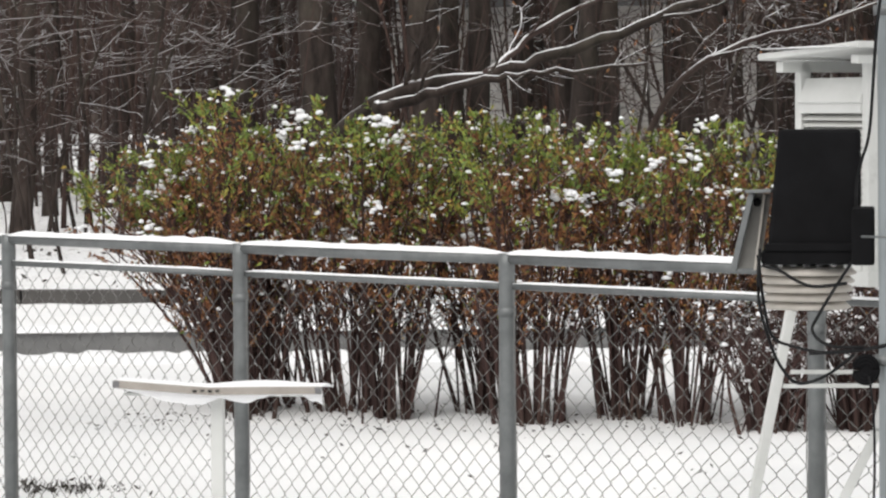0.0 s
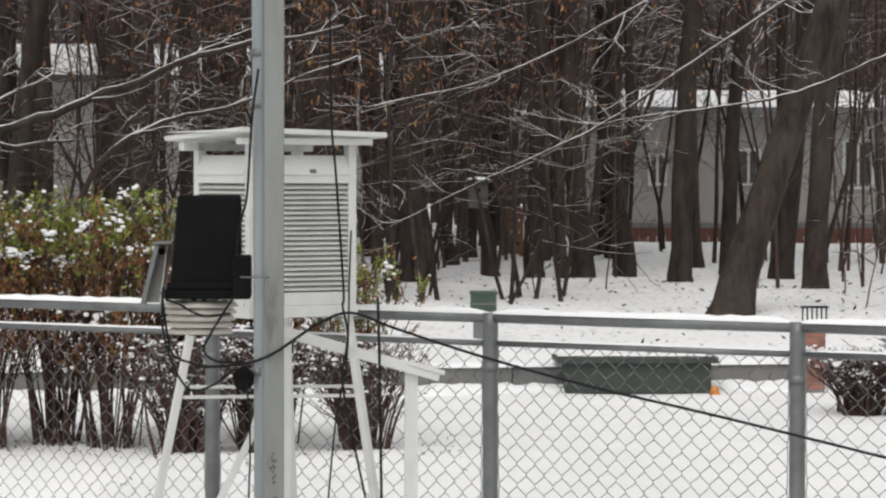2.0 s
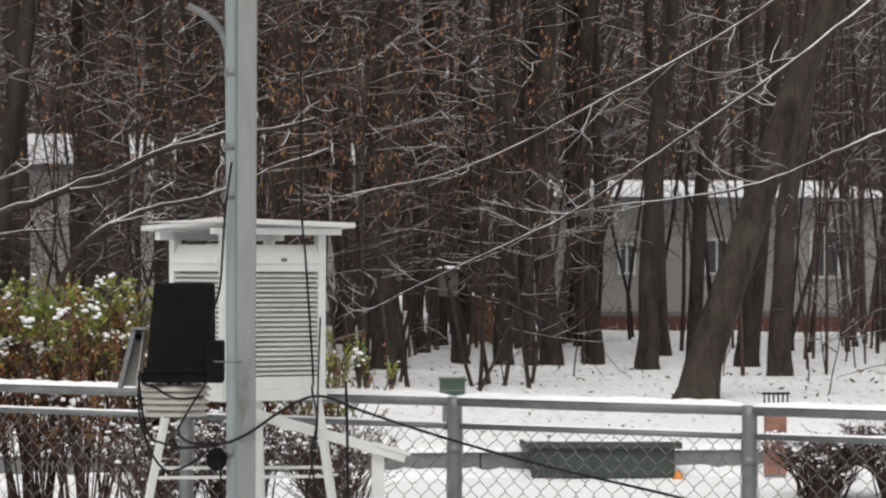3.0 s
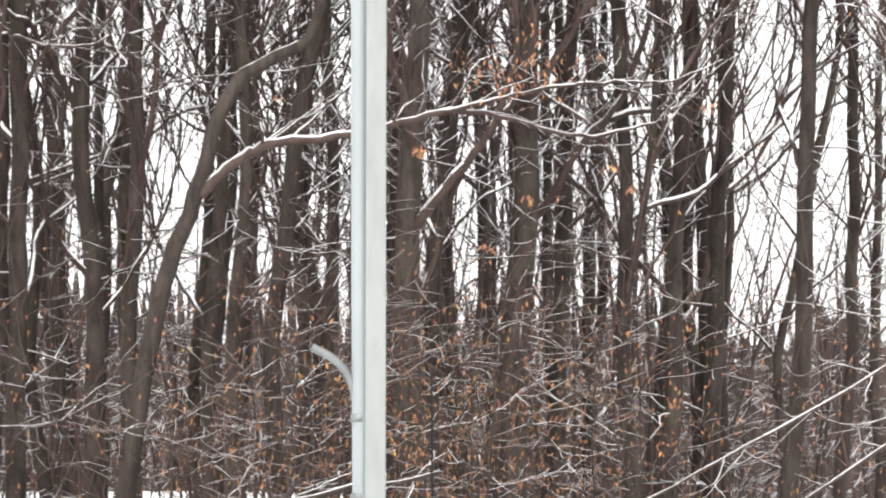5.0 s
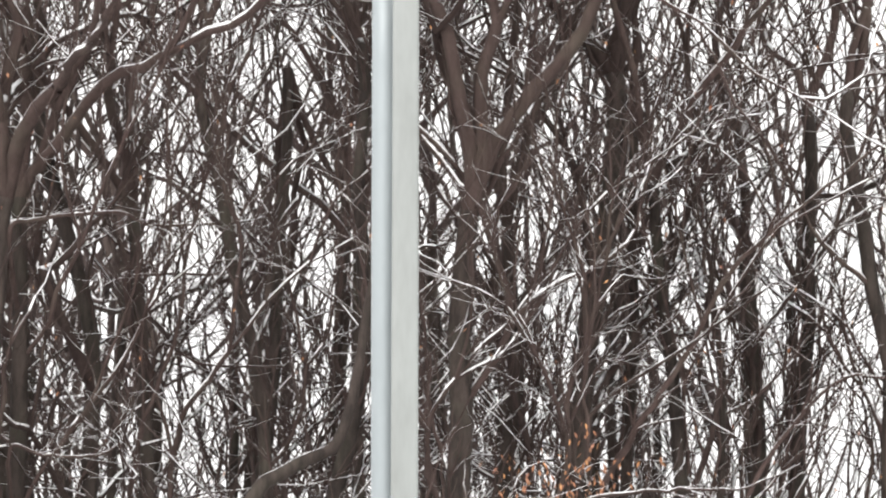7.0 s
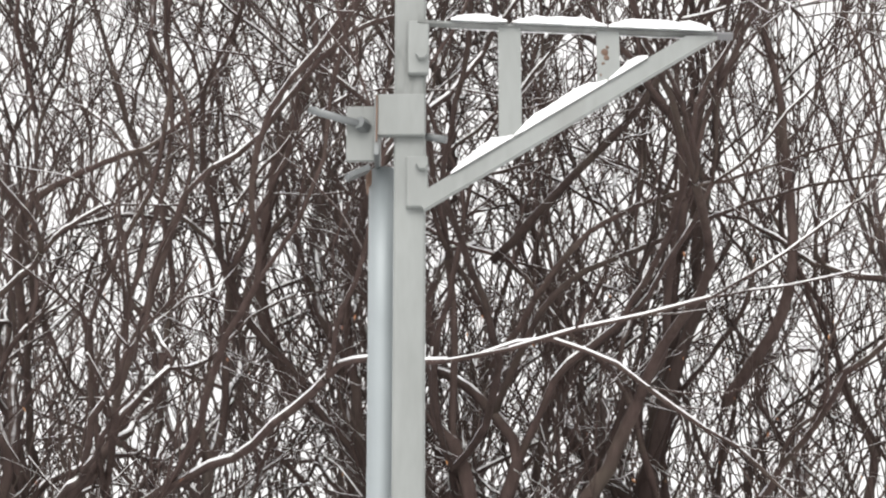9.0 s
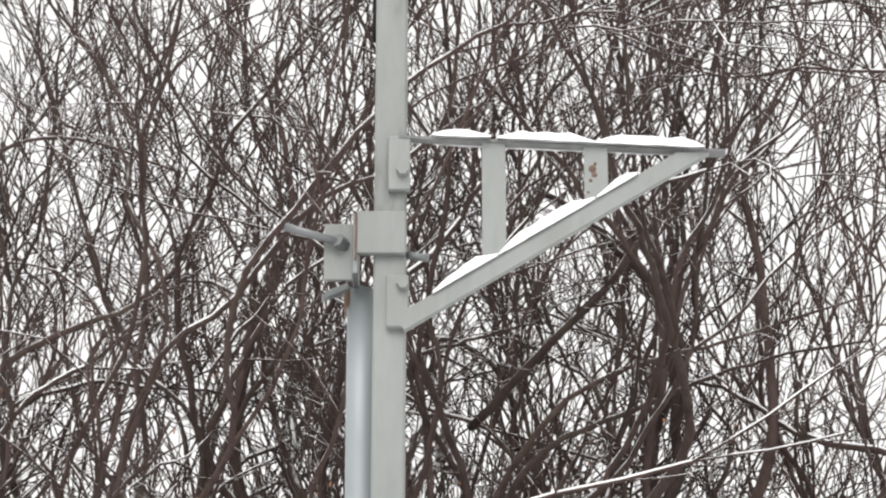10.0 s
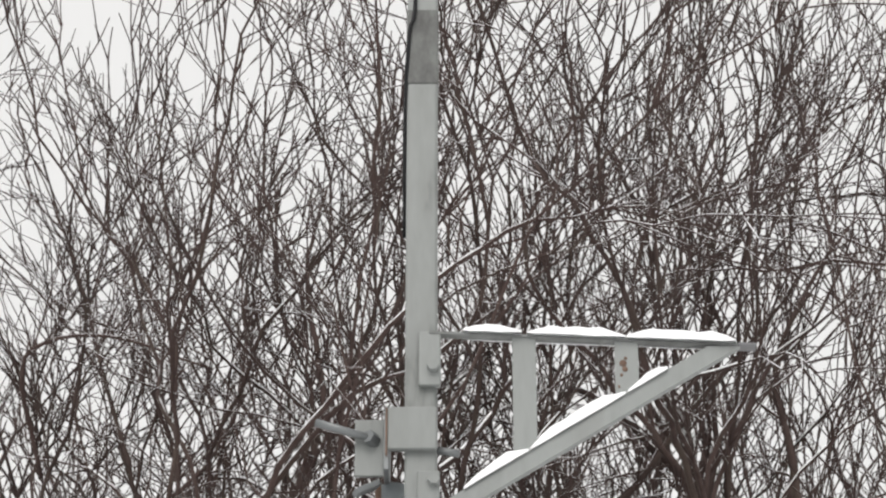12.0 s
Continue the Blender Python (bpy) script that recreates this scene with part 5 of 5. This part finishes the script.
# ---- houses behind the wood ----
def house(x0, x1, y, z1, ridge, label, windows, plaster):
    z0 = ground_height((x0 + x1) / 2, y) - 0.2
    h = thing("house", ((x0 + x1) / 2, y + 3, z0), label, "house")
    part("wall", solid(x0, x1, y, y + 6, z0, z1), plaster, h)
    part("plinth", solid(x0 - 0.04, x1 + 0.04, y - 0.05, y + 6.05, z0, z0 + 0.42), TRIMGREY, h)
    bm = bmesh.new()
    o = 0.35
    vs = [bm.verts.new(c) for c in ((x0 - o, y - o, z1), (x1 + o, y - o, z1), (x1 + o, y + 6 + o, z1), (x0 - o, y + 6 + o, z1), (x0 + 0.5, y + 3, ridge), (x1 - 0.5, y + 3, ridge))]
    for q in ((0, 1, 5, 4), (1, 2, 5), (2, 3, 4, 5), (3, 0, 4), (3, 2, 1, 0)):
        bm.faces.new([vs[i] for i in q])
    part("roof", bm, SNOW, h, "roof covered in snow")
    part("eave", solid(x0 - o, x1 + o, y - o, y - o + 0.06, z1 - 0.12, z1 - 0.004), TRIMGREY, h, "dark eaves")
    for wx, wz, ww, wh in windows:
        f = part("window_frame", solid(wx - 0.05, wx + ww + 0.05, y - 0.05, y - 0.004, wz - 0.05, wz + wh + 0.05, None, 0.006), WHITE, h)
        for s in range(2):
            a = wx + s * (ww / 2 + 0.02)
            part("pane", solid(a, a + ww / 2 - 0.02, y - 0.06, y - 0.052, wz, wz + wh), GLASS, f)


house(-7.6, 1.3, 48, 3.15, 3.75, "pale plastered house with a snowy roof behind the trees", [(-7.0, 1.5, 0.45, 0.8), (-0.6, 1.5, 0.45, 0.8)], PLASTER)
house(3.9, 9.6, 49, 2.7, 3.05, "low pale house with snowy roof and windows", [(5.3, 1.5, 0.2, 0.42), (6.7, 1.5, 0.3, 0.5), (8.4, 1.45, 0.4, 0.7)], GREYPLASTER)


def board_fence():
    b = thing("board_fence", (6.5, 46, 0.6), "low red-brown wooden board fence in the snow", "fence")
    for k in range(40):
        x = 4.3 + 0.13 * k
        part("board", solid(x, x + 0.122, 46, 46.025, 0.5, 0.84), REDBROWN, b)
    part("rail", solid(4.3, 9.5, 46.026, 46.06, 0.72, 0.78), REDBROWN, b)


board_fence()


def wooden_crate():
    c = thing("wooden_crate", (2.55, 40.1, 0.6), "brown slatted wooden crate standing in the snow", "crate")
    for k in range(4):
        part("slat", solid(2.42, 2.69, 40.0, 40.02, 0.6 + 0.15 * k, 0.72 + 0.15 * k), WOOD, c)
    for x in (2.42, 2.66):
        part("upright", solid(x, x + 0.035, 40.021, 40.3, 0.5, 1.2), WOOD, c)
    s = thing("covered_pile", (3.09, 41.1, 0.6), "pile under a blue and white plastic sheet", "tarpaulin")
    v, f = [], []
    rnd = random.Random(3)
    for k in range(9):
        snow_blob(v, f, (2.98 + 0.028 * k, 41.1 + rnd.gauss(0, 0.03), 0.78 + rnd.random() * 0.15), 0.11, rnd)
    part_data("sheet", v, f, BLUE, s)
    part("pallet", solid(2.9, 3.28, 40.95, 41.3, 0.5, 0.74, None, 0.01), WOOD, s)


wooden_crate()


# ---- last dry leaves on the twigs ----
def fallen_leaves():
    rnd = random.Random(55)
    v, f = [], []
    for k in range(1600):
        if k < 1150:
            x, y = rnd.uniform(-8, 8), rnd.uniform(23.6, 33)
        else:
            x, y = rnd.uniform(-4.4, 1.0), rnd.uniform(16.4, 18.2)
        if k >= 1250:
            x, y = rnd.uniform(-4.2, 0.9), rnd.gauss(18.0, 0.35)
        leaf_quad(v, f, (x, y, ground_height(x, y) + 0.01), (rnd.gauss(0, 1), rnd.gauss(0, 1), 0.35), rnd.uniform(0.025, 0.075) if k < 1150 else rnd.uniform(0.015, 0.04), rnd)
    tagged(part_data("fallen_leaves", v, f, SOIL, None, "", False), "dark fallen leaves poking out of the snow", "leaves", kind="stuff")


fallen_leaves()


def dry_leaves():
    rnd = random.Random(66)
    v, f = [], []
    spots = [(0.09, 5.95, 12), (1.09, 5.5, 6), (1.82, 5.8, 5), (2.76, 6.36, 4), (0.69, 5.05, 5), (2.04, 5.6, 5), (-1.22, 6.44, 3), (0.85, 6.68, 40), (1.22, 6.75, 30), (0.66, 4.54, 4), (-2.1, 3.6, 2), (2.75, 4.1, 3)]
    for x, z, n in spots:
        for _ in range(n * 2):
            s = 0.28 if n > 15 else 0.03
            p = (x + rnd.gauss(0, s), 28.1 + rnd.gauss(0, 0.1), z + rnd.gauss(0, s * 0.55))
            leaf_quad(v, f, p, (rnd.gauss(0, 0.5), rnd.gauss(0, 0.3), -1), rnd.uniform(0.035, 0.075), rnd)
    for _ in range(700):
        p = (rnd.uniform(-4.5, 5), rnd.uniform(27.6, 31), rnd.uniform(2.4, 5.0) if rnd.random() < 0.6 else rnd.uniform(2, 13))
        leaf_quad(v, f, p, (rnd.gauss(0, 0.4), rnd.gauss(0, 0.3), -1), rnd.uniform(0.03, 0.065), rnd)
    tagged(part_data("dry_leaves", v, f, DRYLEAF, None, "", False), "scattered dry orange-brown leaves hanging on bare twigs", "leaves", kind="stuff")


dry_leaves()


def withered_leaves():
    rnd = random.Random(67)
    v, f = [], []
    for _ in range(2600):
        x, z = rnd.gauss(0.2, 1.5), rnd.gauss(3.2, 0.75)
        if 1.9 < z < 5.2:
            leaf_quad(v, f, (x, rnd.uniform(27.8, 29.6), z), (rnd.gauss(0, 0.4), rnd.gauss(0, 0.3), -1), rnd.uniform(0.03, 0.07), rnd)
    tagged(part_data("withered_leaves", v, f, BROWNLEAF, None, "", False), "withered red-brown leaves hanging on the saplings", "leaves", kind="stuff")


withered_leaves()
